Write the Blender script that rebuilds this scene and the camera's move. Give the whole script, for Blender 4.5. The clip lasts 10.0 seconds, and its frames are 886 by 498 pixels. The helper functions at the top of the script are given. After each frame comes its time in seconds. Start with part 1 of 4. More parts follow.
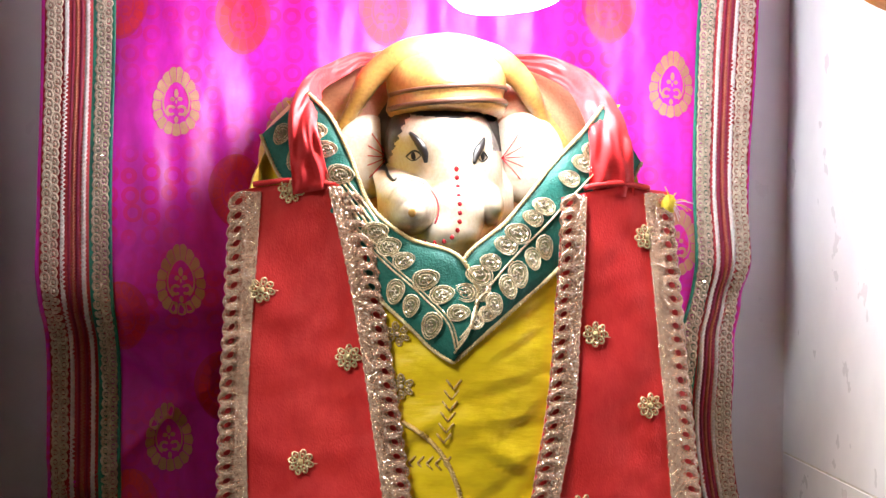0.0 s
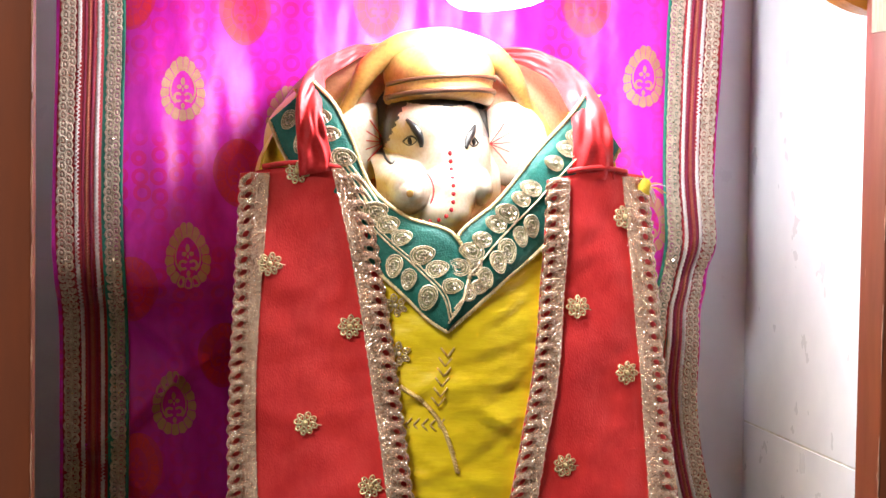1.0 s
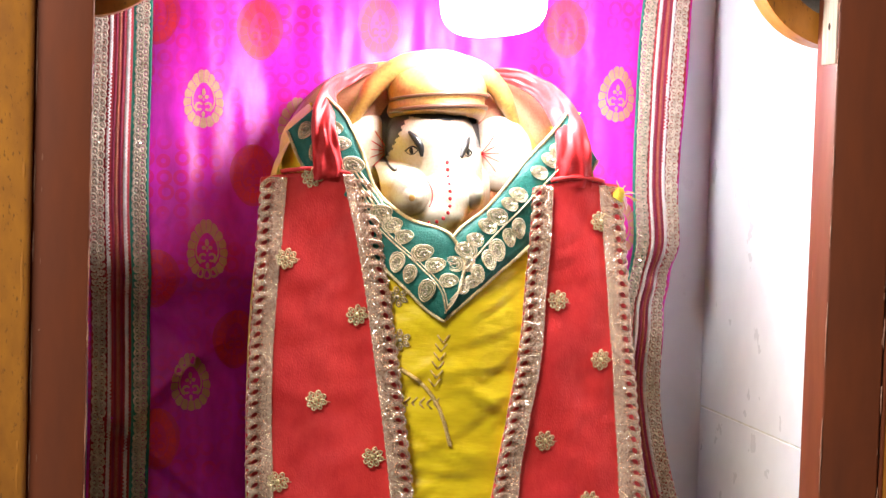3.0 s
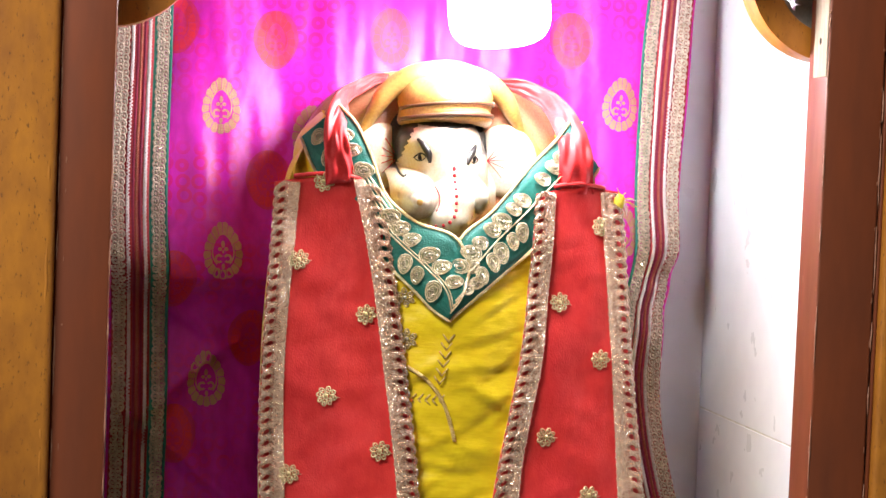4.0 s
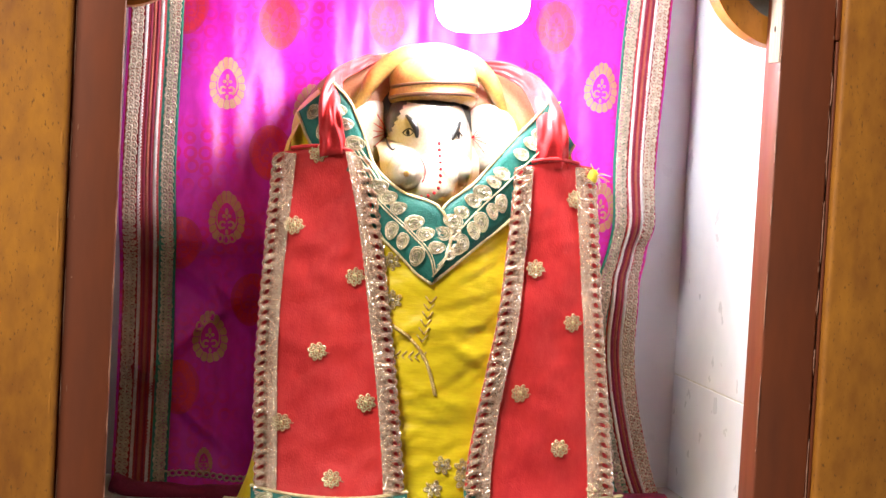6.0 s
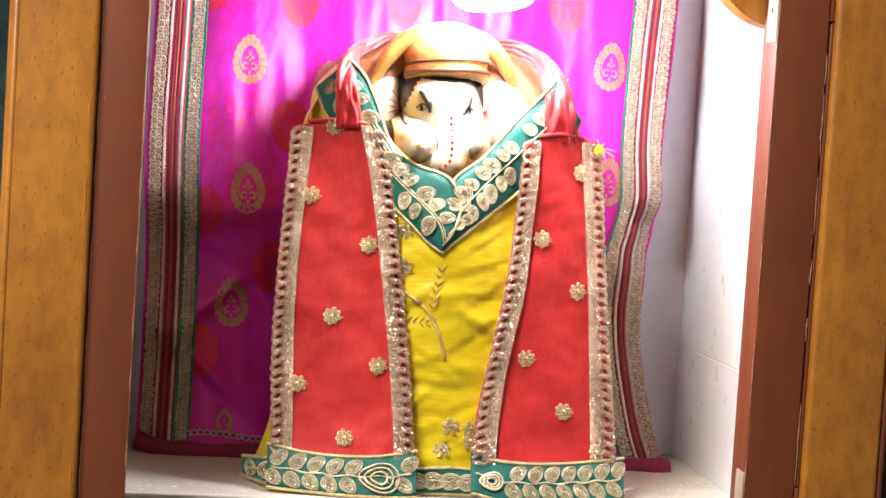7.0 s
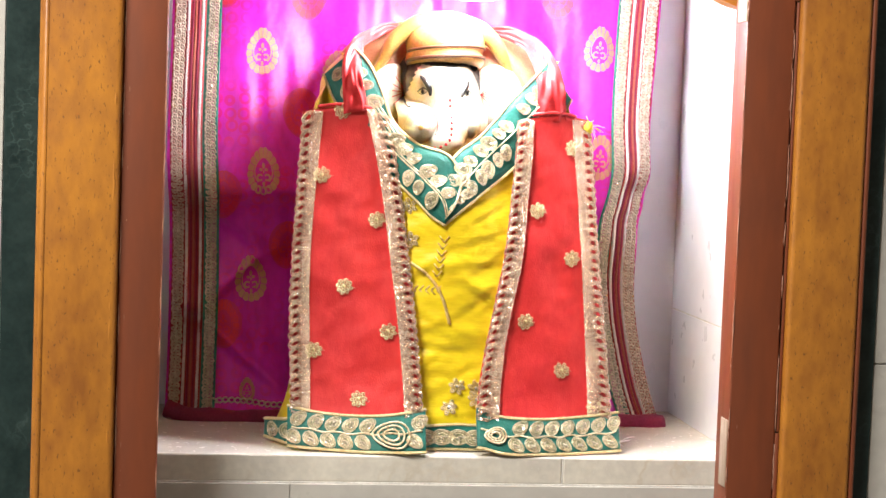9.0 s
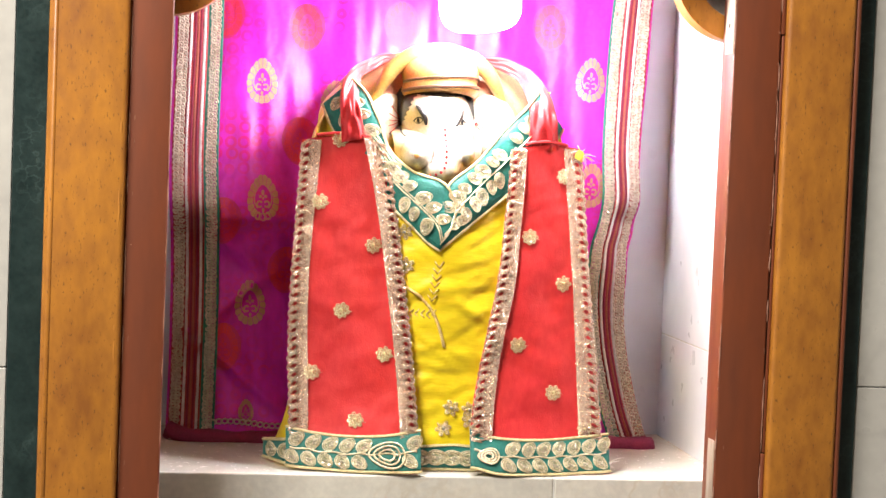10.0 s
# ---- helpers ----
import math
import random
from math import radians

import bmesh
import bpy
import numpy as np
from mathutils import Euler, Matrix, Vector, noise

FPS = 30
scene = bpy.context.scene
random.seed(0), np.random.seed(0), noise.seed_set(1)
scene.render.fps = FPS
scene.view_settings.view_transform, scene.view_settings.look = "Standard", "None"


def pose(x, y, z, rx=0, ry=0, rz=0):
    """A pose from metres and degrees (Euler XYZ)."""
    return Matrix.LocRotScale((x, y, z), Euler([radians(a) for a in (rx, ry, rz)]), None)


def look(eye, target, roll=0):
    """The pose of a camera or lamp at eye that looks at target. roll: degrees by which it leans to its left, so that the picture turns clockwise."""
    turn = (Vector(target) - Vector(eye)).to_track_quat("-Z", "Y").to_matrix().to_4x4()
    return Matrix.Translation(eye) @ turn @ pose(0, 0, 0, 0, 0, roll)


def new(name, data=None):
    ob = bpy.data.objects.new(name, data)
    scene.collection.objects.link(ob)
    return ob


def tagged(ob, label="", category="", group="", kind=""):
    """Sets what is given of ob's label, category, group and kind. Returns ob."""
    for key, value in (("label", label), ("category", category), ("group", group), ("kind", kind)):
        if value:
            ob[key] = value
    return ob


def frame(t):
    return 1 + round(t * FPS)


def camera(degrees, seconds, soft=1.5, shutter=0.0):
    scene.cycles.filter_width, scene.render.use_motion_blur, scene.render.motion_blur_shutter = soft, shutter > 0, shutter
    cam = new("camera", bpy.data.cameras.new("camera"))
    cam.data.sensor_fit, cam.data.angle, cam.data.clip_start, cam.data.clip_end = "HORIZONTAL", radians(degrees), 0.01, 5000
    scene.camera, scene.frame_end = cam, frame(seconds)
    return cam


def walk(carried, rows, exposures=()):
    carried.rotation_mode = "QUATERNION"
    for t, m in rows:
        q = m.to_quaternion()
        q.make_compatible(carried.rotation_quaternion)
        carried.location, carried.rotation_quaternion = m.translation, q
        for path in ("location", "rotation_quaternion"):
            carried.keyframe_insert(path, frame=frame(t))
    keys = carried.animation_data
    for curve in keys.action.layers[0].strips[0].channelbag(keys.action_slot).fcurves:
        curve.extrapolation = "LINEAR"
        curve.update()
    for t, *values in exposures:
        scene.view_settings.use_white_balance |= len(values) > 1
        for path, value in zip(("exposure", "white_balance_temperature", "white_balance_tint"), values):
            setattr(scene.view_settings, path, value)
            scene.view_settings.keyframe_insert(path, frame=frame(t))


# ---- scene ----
cam = camera(26.6, 10.0, soft=1.45)

PATH = [
    (0, (-0.1296, -0.9267, 0.2832), (0.1356, 1.0535, 0.1913), 0.45),
    (0.5, (-0.1514, -0.9632, 0.2794), (0.1488, 1.0119, 0.1856), 0.62),
    (1, (-0.1711, -1.0013, 0.2794), (0.1585, 0.9688, 0.1784), 0.82),
    (1.5, (-0.1881, -1.0364, 0.2809), (0.1656, 0.9297, 0.1834), 0.94),
    (2, (-0.2046, -1.0709, 0.2814), (0.1583, 0.8933, 0.1808), 1.10),
    (2.5, (-0.2152, -1.0996, 0.2863), (0.1584, 0.8624, 0.1806), 1.32),
    (3, (-0.2238, -1.1269, 0.2894), (0.1607, 0.8328, 0.1813), 1.81),
    (4.5, (-0.2247, -1.2003, 0.2858), (0.1286, 0.7659, 0.1906), 2.35),
    (5, (-0.2205, -1.2254, 0.2834), (0.1266, 0.7419, 0.1867), 2.31),
    (5.5, (-0.2132, -1.2518, 0.2801), (0.1307, 0.7160, 0.1806), 2.62),
    (7, (-0.1978, -1.3419, 0.2704), (0.0941, 0.6327, 0.1445), 3.62),
    (7.5, (-0.1966, -1.3695, 0.2667), (0.0800, 0.6067, 0.1325), 3.17),
    (8, (-0.1958, -1.3986, 0.2624), (0.0696, 0.5781, 0.1141), 2.59),
    (8.5, (-0.1962, -1.4250, 0.2626), (0.0718, 0.5514, 0.1141), 2.46),
    (9, (-0.1994, -1.4518, 0.2628), (0.0717, 0.5251, 0.1272), 2.12),
    (9.5, (-0.2019, -1.4727, 0.2643), (0.0737, 0.5045, 0.1436), 2.45),
    (10, (-0.2068, -1.4921, 0.2620), (0.0713, 0.4857, 0.1579), 2.29),
]
EXPOSURES = [(0, -0.55), (1, -0.42), (2.5, -0.28), (5, -0.2), (7.5, 0.12), (10, 0.40)]
walk(cam, [(t, look(eye, target, roll)) for t, eye, target, roll in PATH], EXPOSURES)

# ---- light ----
world = bpy.data.worlds.new("world")
scene.world = world
world.use_nodes = True
_sky = world.node_tree.nodes.new("ShaderNodeTexSky")
_sky.sky_type, _sky.sun_disc = "NISHITA", False
_sky.sun_elevation, _sky.sun_rotation = radians(40), radians(160)
world.node_tree.links.new(_sky.outputs[0], world.node_tree.nodes["Background"].inputs[0])
world.node_tree.nodes["Background"].inputs[1].default_value = 0.05

BULB_GLOW = 160.0        # emission of the bulb's globe
ADDED_SKYLIGHT_WATTS = 56.0   # fill light through an added, unseen opening in the hall's ceiling


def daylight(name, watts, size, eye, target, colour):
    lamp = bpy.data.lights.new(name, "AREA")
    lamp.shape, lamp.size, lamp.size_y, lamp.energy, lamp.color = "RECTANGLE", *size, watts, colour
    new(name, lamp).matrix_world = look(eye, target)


# added area lamp, out of view, that lights the niche from the front left
daylight("fill_in_added_skylight", ADDED_SKYLIGHT_WATTS, (0.7, 0.6), (-0.98, -1.05, 1.55), (0.05, 0.0, 0.1), (1.0, 0.95, 0.86))


# ---- materials ----
def shader(name, colour, rough=0.5, metal=0.0, other=None, scale=30.0, detail=6.0, bump=0.0, bump_scale=200.0, weave=0.0,
           coat=0.0, sheen=0.0, vary=0.35, glitter=0.0, subsurface=0.0, rough_vary=0.15, stretch=(1, 1, 1), specks=None):
    """A procedural surface: two colours mixed by two scales of noise, relief from fine noise and, for cloth, from a weave."""
    m = bpy.data.materials.new(name)
    m.use_nodes = True
    n, l = m.node_tree.nodes, m.node_tree.links
    b = n["Principled BSDF"]
    co = n.new("ShaderNodeTexCoord")
    mp = n.new("ShaderNodeMapping")
    mp.inputs["Scale"].default_value = stretch
    l.new(co.outputs["Object"], mp.inputs[0])
    big, small = n.new("ShaderNodeTexNoise"), n.new("ShaderNodeTexNoise")
    big.inputs["Scale"].default_value, big.inputs["Detail"].default_value = scale, detail
    small.inputs["Scale"].default_value, small.inputs["Detail"].default_value = scale * 9, 4
    for t in (big, small):
        l.new(mp.outputs[0], t.inputs["Vector"])
    mean = n.new("ShaderNodeMix")
    mean.inputs[0].default_value = 0.4
    l.new(big.outputs["Fac"], mean.inputs[2])
    l.new(small.outputs["Fac"], mean.inputs[3])
    ramp = n.new("ShaderNodeMapRange")
    ramp.inputs[1].default_value, ramp.inputs[2].default_value = 0.36, 0.66
    l.new(mean.outputs[0], ramp.inputs[0])
    mix = n.new("ShaderNodeMix")
    mix.data_type = "RGBA"
    other = other or tuple(c * (1 - vary) for c in colour)
    mix.inputs[6].default_value, mix.inputs[7].default_value = (*colour, 1), (*other, 1)
    l.new(ramp.outputs[0], mix.inputs[0])
    l.new(mix.outputs[2], b.inputs["Base Color"])
    if specks:  # dark spots and worn streaks: colour, scale, threshold
        tint, size, over = specks
        sp = n.new("ShaderNodeTexNoise")
        sp.inputs["Scale"].default_value, sp.inputs["Detail"].default_value = size, 3
        l.new(mp.outputs[0] if over > 0.6 else co.outputs["Object"], sp.inputs["Vector"])
        sr = n.new("ShaderNodeMapRange")
        sr.inputs[1].default_value, sr.inputs[2].default_value, sr.inputs[4].default_value = over, over + 0.08, 0.75
        l.new(sp.outputs["Fac"], sr.inputs[0])
        sm = n.new("ShaderNodeMix")
        sm.data_type = "RGBA"
        sm.inputs[7].default_value = (*tint, 1)
        l.new(sr.outputs[0], sm.inputs[0])
        l.new(mix.outputs[2], sm.inputs[6])
        l.new(sm.outputs[2], b.inputs["Base Color"])
    rr = n.new("ShaderNodeMapRange")
    rr.inputs[3].default_value, rr.inputs[4].default_value = max(0.02, rough - rough_vary), min(1, rough + rough_vary)
    l.new(small.outputs["Fac"], rr.inputs[0])
    l.new(rr.outputs[0], b.inputs["Roughness"])
    b.inputs["Metallic"].default_value = metal
    b.inputs["Coat Weight"].default_value, b.inputs["Coat Roughness"].default_value = coat, 0.25
    b.inputs["Sheen Weight"].default_value, b.inputs["Sheen Roughness"].default_value = sheen, 0.4
    if subsurface:
        b.inputs["Subsurface Weight"].default_value = subsurface
        b.inputs["Subsurface Radius"].default_value = (0.006, 0.004, 0.003)
        b.inputs["Subsurface Scale"].default_value = 0.6
    height = None
    if bump:
        fine = n.new("ShaderNodeTexNoise")
        fine.inputs["Scale"].default_value, fine.inputs["Detail"].default_value = bump_scale, 8
        l.new(mp.outputs[0], fine.inputs["Vector"])
        height = fine.outputs["Fac"]
    if weave:
        waves = []
        for axis in ("X", "Z"):
            w = n.new("ShaderNodeTexWave")
            w.bands_direction = axis
            w.inputs["Scale"].default_value, w.inputs["Distortion"].default_value = weave, 1.5
            w.inputs["Detail Scale"].default_value = 3
            l.new(co.outputs["Object"], w.inputs["Vector"])
            waves.append(w.outputs["Fac"])
        add = n.new("ShaderNodeMath")
        add.operation = "ADD"
        l.new(waves[0], add.inputs[0])
        l.new(waves[1], add.inputs[1])
        if height:
            both = n.new("ShaderNodeMath")
            both.operation = "MULTIPLY_ADD"
            both.inputs[1].default_value = 0.35
            l.new(add.outputs[0], both.inputs[0])
            l.new(height, both.inputs[2])
            height = both.outputs[0]
        else:
            height = add.outputs[0]
    if glitter:
        v = n.new("ShaderNodeTexVoronoi")
        v.inputs["Scale"].default_value = glitter
        l.new(co.outputs["Object"], v.inputs["Vector"])
        height = v.outputs["Color"] if not height else height
        if height is v.outputs["Color"]:
            bw = n.new("ShaderNodeRGBToBW")
            l.new(height, bw.inputs[0])
            height = bw.outputs[0]
    if height:
        bp = n.new("ShaderNodeBump")
        bp.inputs["Strength"].default_value, bp.inputs["Distance"].default_value = bump or 0.4, 0.001
        l.new(height, bp.inputs["Height"])
        l.new(bp.outputs[0], b.inputs["Normal"])
    return m


def marble(name, base, vein, dark, scale, rough=0.25, contrast=0.55):
    """Polished stone: clouds at two scales with thin wandering veins."""
    m = shader(name, base, rough, other=dark, scale=scale, bump=0.05, bump_scale=90, rough_vary=0.08)
    n, l = m.node_tree.nodes, m.node_tree.links
    b = n["Principled BSDF"]
    co = n.new("ShaderNodeTexCoord")
    warp = n.new("ShaderNodeTexNoise")
    warp.inputs["Scale"].default_value, warp.inputs["Detail"].default_value = scale * 0.8, 8
    l.new(co.outputs["Object"], warp.inputs["Vector"])
    add = n.new("ShaderNodeVectorMath")
    add.operation = "MULTIPLY_ADD"
    add.inputs[1].default_value = (0.35,) * 3
    l.new(warp.outputs["Color"], add.inputs[0])
    l.new(co.outputs["Object"], add.inputs[2])
    w = n.new("ShaderNodeTexVoronoi")
    w.feature = "DISTANCE_TO_EDGE"
    w.inputs["Scale"].default_value = scale * 0.45
    l.new(add.outputs[0], w.inputs["Vector"])
    r = n.new("ShaderNodeMapRange")
    r.inputs[1].default_value, r.inputs[2].default_value = 0.0, 0.06
    r.inputs[3].default_value, r.inputs[4].default_value = contrast, 0.0
    l.new(w.outputs["Distance"], r.inputs[0])
    patch = n.new("ShaderNodeTexNoise")
    patch.inputs["Scale"].default_value = scale * 0.5
    l.new(co.outputs["Object"], patch.inputs["Vector"])
    pr = n.new("ShaderNodeMapRange")
    pr.inputs[1].default_value, pr.inputs[2].default_value = 0.45, 0.65
    l.new(patch.outputs["Fac"], pr.inputs[0])
    mul = n.new("ShaderNodeMath")
    mul.operation = "MULTIPLY"
    l.new(r.outputs[0], mul.inputs[0])
    l.new(pr.outputs[0], mul.inputs[1])
    mix = n.new("ShaderNodeMix")
    mix.data_type = "RGBA"
    mix.inputs[7].default_value = (*vein, 1)
    l.new(mul.outputs[0], mix.inputs[0])
    l.new(b.inputs["Base Color"].links[0].from_socket, mix.inputs[6])
    l.new(mix.outputs[2], b.inputs["Base Color"])
    return m


def silk():
    """Magenta brocade: a faint red woven ground of small rings, silky, with crease relief."""
    m = shader("magenta_silk", (0.62, 0.020, 0.50), 0.42, other=(0.40, 0.006, 0.24), scale=16, bump=0.30, bump_scale=70,
               sheen=0.15, stretch=(1, 1, 0.35))
    n, l = m.node_tree.nodes, m.node_tree.links
    b = n["Principled BSDF"]
    co = n.new("ShaderNodeTexCoord")
    v = n.new("ShaderNodeTexVoronoi")
    v.voronoi_dimensions = "3D"
    v.inputs["Scale"].default_value, v.inputs["Randomness"].default_value = 84, 0.25
    flat = n.new("ShaderNodeMapping")
    flat.inputs["Scale"].default_value = (1, 0, 1)
    l.new(co.outputs["Object"], flat.inputs[0])
    l.new(flat.outputs[0], v.inputs["Vector"])
    b.inputs["Specular IOR Level"].default_value = 0.3
    ring = n.new("ShaderNodeMath")
    ring.operation = "COMPARE"
    ring.inputs[1].default_value, ring.inputs[2].default_value = 0.36, 0.10
    l.new(v.outputs["Distance"], ring.inputs[0])
    blot = n.new("ShaderNodeTexNoise")
    blot.inputs["Scale"].default_value, blot.inputs["Detail"].default_value = 22, 5
    l.new(co.outputs["Object"], blot.inputs["Vector"])
    br = n.new("ShaderNodeMapRange")
    br.inputs[1].default_value, br.inputs[2].default_value, br.inputs[3].default_value, br.inputs[4].default_value = 0.38, 0.62, 0.05, 0.60
    l.new(blot.outputs["Fac"], br.inputs[0])
    mul = n.new("ShaderNodeMath")
    mul.operation = "MULTIPLY"
    l.new(ring.outputs[0], mul.inputs[0])
    l.new(br.outputs[0], mul.inputs[1])
    mix = n.new("ShaderNodeMix")
    mix.data_type = "RGBA"
    mix.inputs[7].default_value = (0.60, 0.008, 0.09, 1)
    l.new(mul.outputs[0], mix.inputs[0])
    l.new(b.inputs["Base Color"].links[0].from_socket, mix.inputs[6])
    l.new(mix.outputs[2], b.inputs["Base Color"])
    return m


def glowing(name, colour, strength):
    m = bpy.data.materials.new(name)
    m.use_nodes = True
    b = m.node_tree.nodes["Principled BSDF"]
    b.inputs["Base Color"].default_value = (0.9, 0.9, 0.9, 1)
    b.inputs["Emission Color"].default_value = (*colour, 1)
    b.inputs["Emission Strength"].default_value = strength
    return m


MAGENTA = silk()
RED_GROUND = shader("red_woven_ground", (0.56, 0.008, 0.12), 0.45, other=(0.46, 0.006, 0.15), scale=60, weave=500, bump=0.2)
RED_WOVEN = shader("red_woven_motif", (0.66, 0.016, 0.040), 0.5, other=(0.5, 0.008, 0.10), scale=60, weave=500, bump=0.2)
GOLD_WOVEN = shader("gold_woven_motif", (0.46, 0.24, 0.16), 0.5, metal=0.2, other=(0.40, 0.17, 0.13), scale=200, weave=600, bump=0.3)
RED_CLOTH = shader("red_crepe", (0.60, 0.021, 0.018), 0.62, other=(0.50, 0.008, 0.012), scale=25, bump=0.24, bump_scale=1100, sheen=0.25, stretch=(1, 1, 0.55))
RED_SATIN = shader("red_satin", (0.64, 0.022, 0.028), 0.56, other=(0.52, 0.012, 0.016), scale=60, bump=0.35, bump_scale=260, sheen=0.15)
YELLOW_SILK = shader("yellow_silk", (0.84, 0.65, 0.014), 0.40, other=(0.72, 0.50, 0.008), scale=28, bump=0.35, bump_scale=130,
                     sheen=0.2, stretch=(0.5, 1, 2))
GREEN_VELVET = shader("green_velvet", (0.004, 0.16, 0.125), 0.6, other=(0.002, 0.10, 0.08), scale=50, bump=0.5, bump_scale=900, sheen=0.18)
GREEN_TRIM = shader("green_trim", (0.02, 0.22, 0.16), 0.6, scale=80, weave=500, bump=0.3)
GOLD_CORD = shader("gold_cord", (0.95, 0.88, 0.66), 0.28, metal=0.6, other=(0.55, 0.42, 0.22), scale=300, bump=0.7, bump_scale=1500)
FACET = shader("tinsel_facet", (0.97, 0.88, 0.78), 0.26, metal=1.0, scale=400, vary=0.1, rough_vary=0.05)
GOLD_THREAD = shader("gold_thread_ground", (0.30, 0.30, 0.16), 0.4, metal=0.5, other=(0.14, 0.18, 0.09), scale=500, bump=0.8, bump_scale=1800)
GOLD_PIPING = shader("gold_piping", (0.74, 0.64, 0.38), 0.36, metal=0.55, other=(0.52, 0.40, 0.18), scale=300, bump=0.8, bump_scale=1800)
ANTIQUE_GOLD = shader("antique_gold_thread", (0.80, 0.60, 0.26), 0.38, metal=0.4, other=(0.58, 0.38, 0.12), scale=400, bump=0.8, bump_scale=1600)
ROSE_GOLD = shader("rose_gold_lace", (0.95, 0.74, 0.58), 0.24, metal=0.75, other=(0.46, 0.27, 0.19), scale=520, bump=0.8, bump_scale=1600)
SILVER_LACE = shader("silver_gold_lace", (0.84, 0.74, 0.62), 0.32, metal=0.6, other=(0.42, 0.32, 0.24), scale=260, bump=0.9, bump_scale=1500)
SEQUIN = shader("sequin", (0.86, 0.74, 0.48), 0.28, metal=0.7, other=(0.60, 0.45, 0.22), scale=500)
CRYSTAL = shader("bead_cluster", (0.86, 0.80, 0.62), 0.18, metal=0.6, other=(0.35, 0.30, 0.20), scale=600)
WHITE_BRAID = shader("white_braid", (0.72, 0.66, 0.66), 0.6, scale=200, bump=0.5, bump_scale=900)
COPPER_BRAID = shader("copper_braid", (0.40, 0.13, 0.07), 0.45, metal=0.3, other=(0.30, 0.06, 0.04), scale=300, bump=0.5, bump_scale=900)
RED_BRAID = shader("red_braid", (0.40, 0.018, 0.03), 0.6, scale=200, bump=0.5, bump_scale=900)
MAROON_HEM = shader("maroon_hem", (0.24, 0.004, 0.05), 0.7, scale=60, bump=0.5, bump_scale=500)
BROWN_PAINT = shader("brown_gloss_paint", (0.215, 0.050, 0.016), 0.55, other=(0.130, 0.030, 0.010), scale=9, bump=0.16, bump_scale=90, coat=0.12, stretch=(1, 1, 0.2), specks=((0.42, 0.24, 0.16), 260, 0.72))
ORANGE_WOOD = shader("varnished_orange_wood", (0.50, 0.20, 0.026), 0.45, other=(0.27, 0.092, 0.013), scale=14, detail=9.0, bump=0.22, bump_scale=160, coat=0.15, stretch=(1, 1, 0.45), specks=((0.13, 0.05, 0.016), 620, 0.63))
BARE_WOOD = shader("bare_weathered_wood", (0.42, 0.33, 0.26), 0.8, other=(0.24, 0.15, 0.10), scale=60, bump=0.4, bump_scale=200, stretch=(1, 1, 0.12))
CHIPPED = shader("chipped_paint_edge", (0.30, 0.15, 0.09), 0.8, other=(0.22, 0.07, 0.035), scale=170, bump=0.5, bump_scale=500)
WORN_PAINT = shader("worn_paint", (0.46, 0.26, 0.19), 0.7, other=(0.28, 0.10, 0.05), scale=120, bump=0.4, bump_scale=500)
DARK_GAP = shader("dark_gap", (0.03, 0.018, 0.012), 0.9, scale=60)
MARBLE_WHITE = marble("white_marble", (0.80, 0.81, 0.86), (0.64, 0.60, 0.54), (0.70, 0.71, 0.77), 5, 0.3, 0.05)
MARBLE_CREAM = marble("cream_marble", (0.74, 0.70, 0.62), (0.52, 0.43, 0.31), (0.56, 0.53, 0.48), 18, 0.25, 0.45)
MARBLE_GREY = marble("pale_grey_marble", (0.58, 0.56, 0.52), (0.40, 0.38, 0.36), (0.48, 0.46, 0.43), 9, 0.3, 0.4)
MARBLE_GREEN = marble("dark_green_marble", (0.008, 0.019, 0.019), (0.07, 0.11, 0.105), (0.022, 0.042, 0.040), 34, 0.35, 0.45)
GROUT = shader("grout", (0.80, 0.78, 0.74), 0.8, scale=80)
PLASTER = shader("hall_plaster", (0.42, 0.39, 0.34), 0.85, scale=3, bump=0.2, bump_scale=60)
HALL_FLOOR = marble("hall_floor_stone", (0.46, 0.43, 0.38), (0.3, 0.28, 0.25), (0.38, 0.35, 0.31), 4, 0.3)
IDOL_WHITE = shader("glazed_white", (0.60, 0.53, 0.44), 0.24, other=(0.50, 0.39, 0.27), scale=55, coat=0.5, subsurface=0.15, rough_vary=0.06)
IDOL_GOLD = shader("ochre_gold_paint", (0.48, 0.27, 0.075), 0.34, other=(0.24, 0.105, 0.028), scale=48, coat=0.3, bump=0.1, bump_scale=160)
IDOL_PEACH = shader("terracotta_paint", (0.50, 0.21, 0.11), 0.45, other=(0.34, 0.12, 0.06), scale=70, bump=0.2, bump_scale=400)
IDOL_BLACK = shader("black_paint", (0.012, 0.010, 0.010), 0.35, scale=60)
IDOL_BROWN = shader("dark_brown_paint", (0.12, 0.045, 0.025), 0.4, scale=60)
IDOL_RED = shader("red_paint", (0.62, 0.008, 0.02), 0.5, scale=60)
PLATE_GREY = shader("pierced_metal_grey", (0.55, 0.55, 0.52), 0.5, metal=0.0, scale=60)
BULB_WHITE = glowing("lit_bulb", (0.97, 0.97, 1.0), BULB_GLOW)
BULB_BODY = shader("white_plastic", (0.8, 0.8, 0.8), 0.4, scale=20)
YELLOW_TAG = shader("yellow_thread", (0.75, 0.60, 0.04), 0.7, scale=200, bump=0.6, bump_scale=900)


# ---- building helpers ----
def mesh_of(bm, name, mats, smooth=True):
    me = bpy.data.meshes.new(name)
    bmesh.ops.recalc_face_normals(bm, faces=bm.faces)
    bm.to_mesh(me)
    bm.free()
    for m in mats if isinstance(mats, (list, tuple)) else [mats]:
        me.materials.append(m)
    if smooth:
        for p in me.polygons:
            p.use_smooth = True
    return me


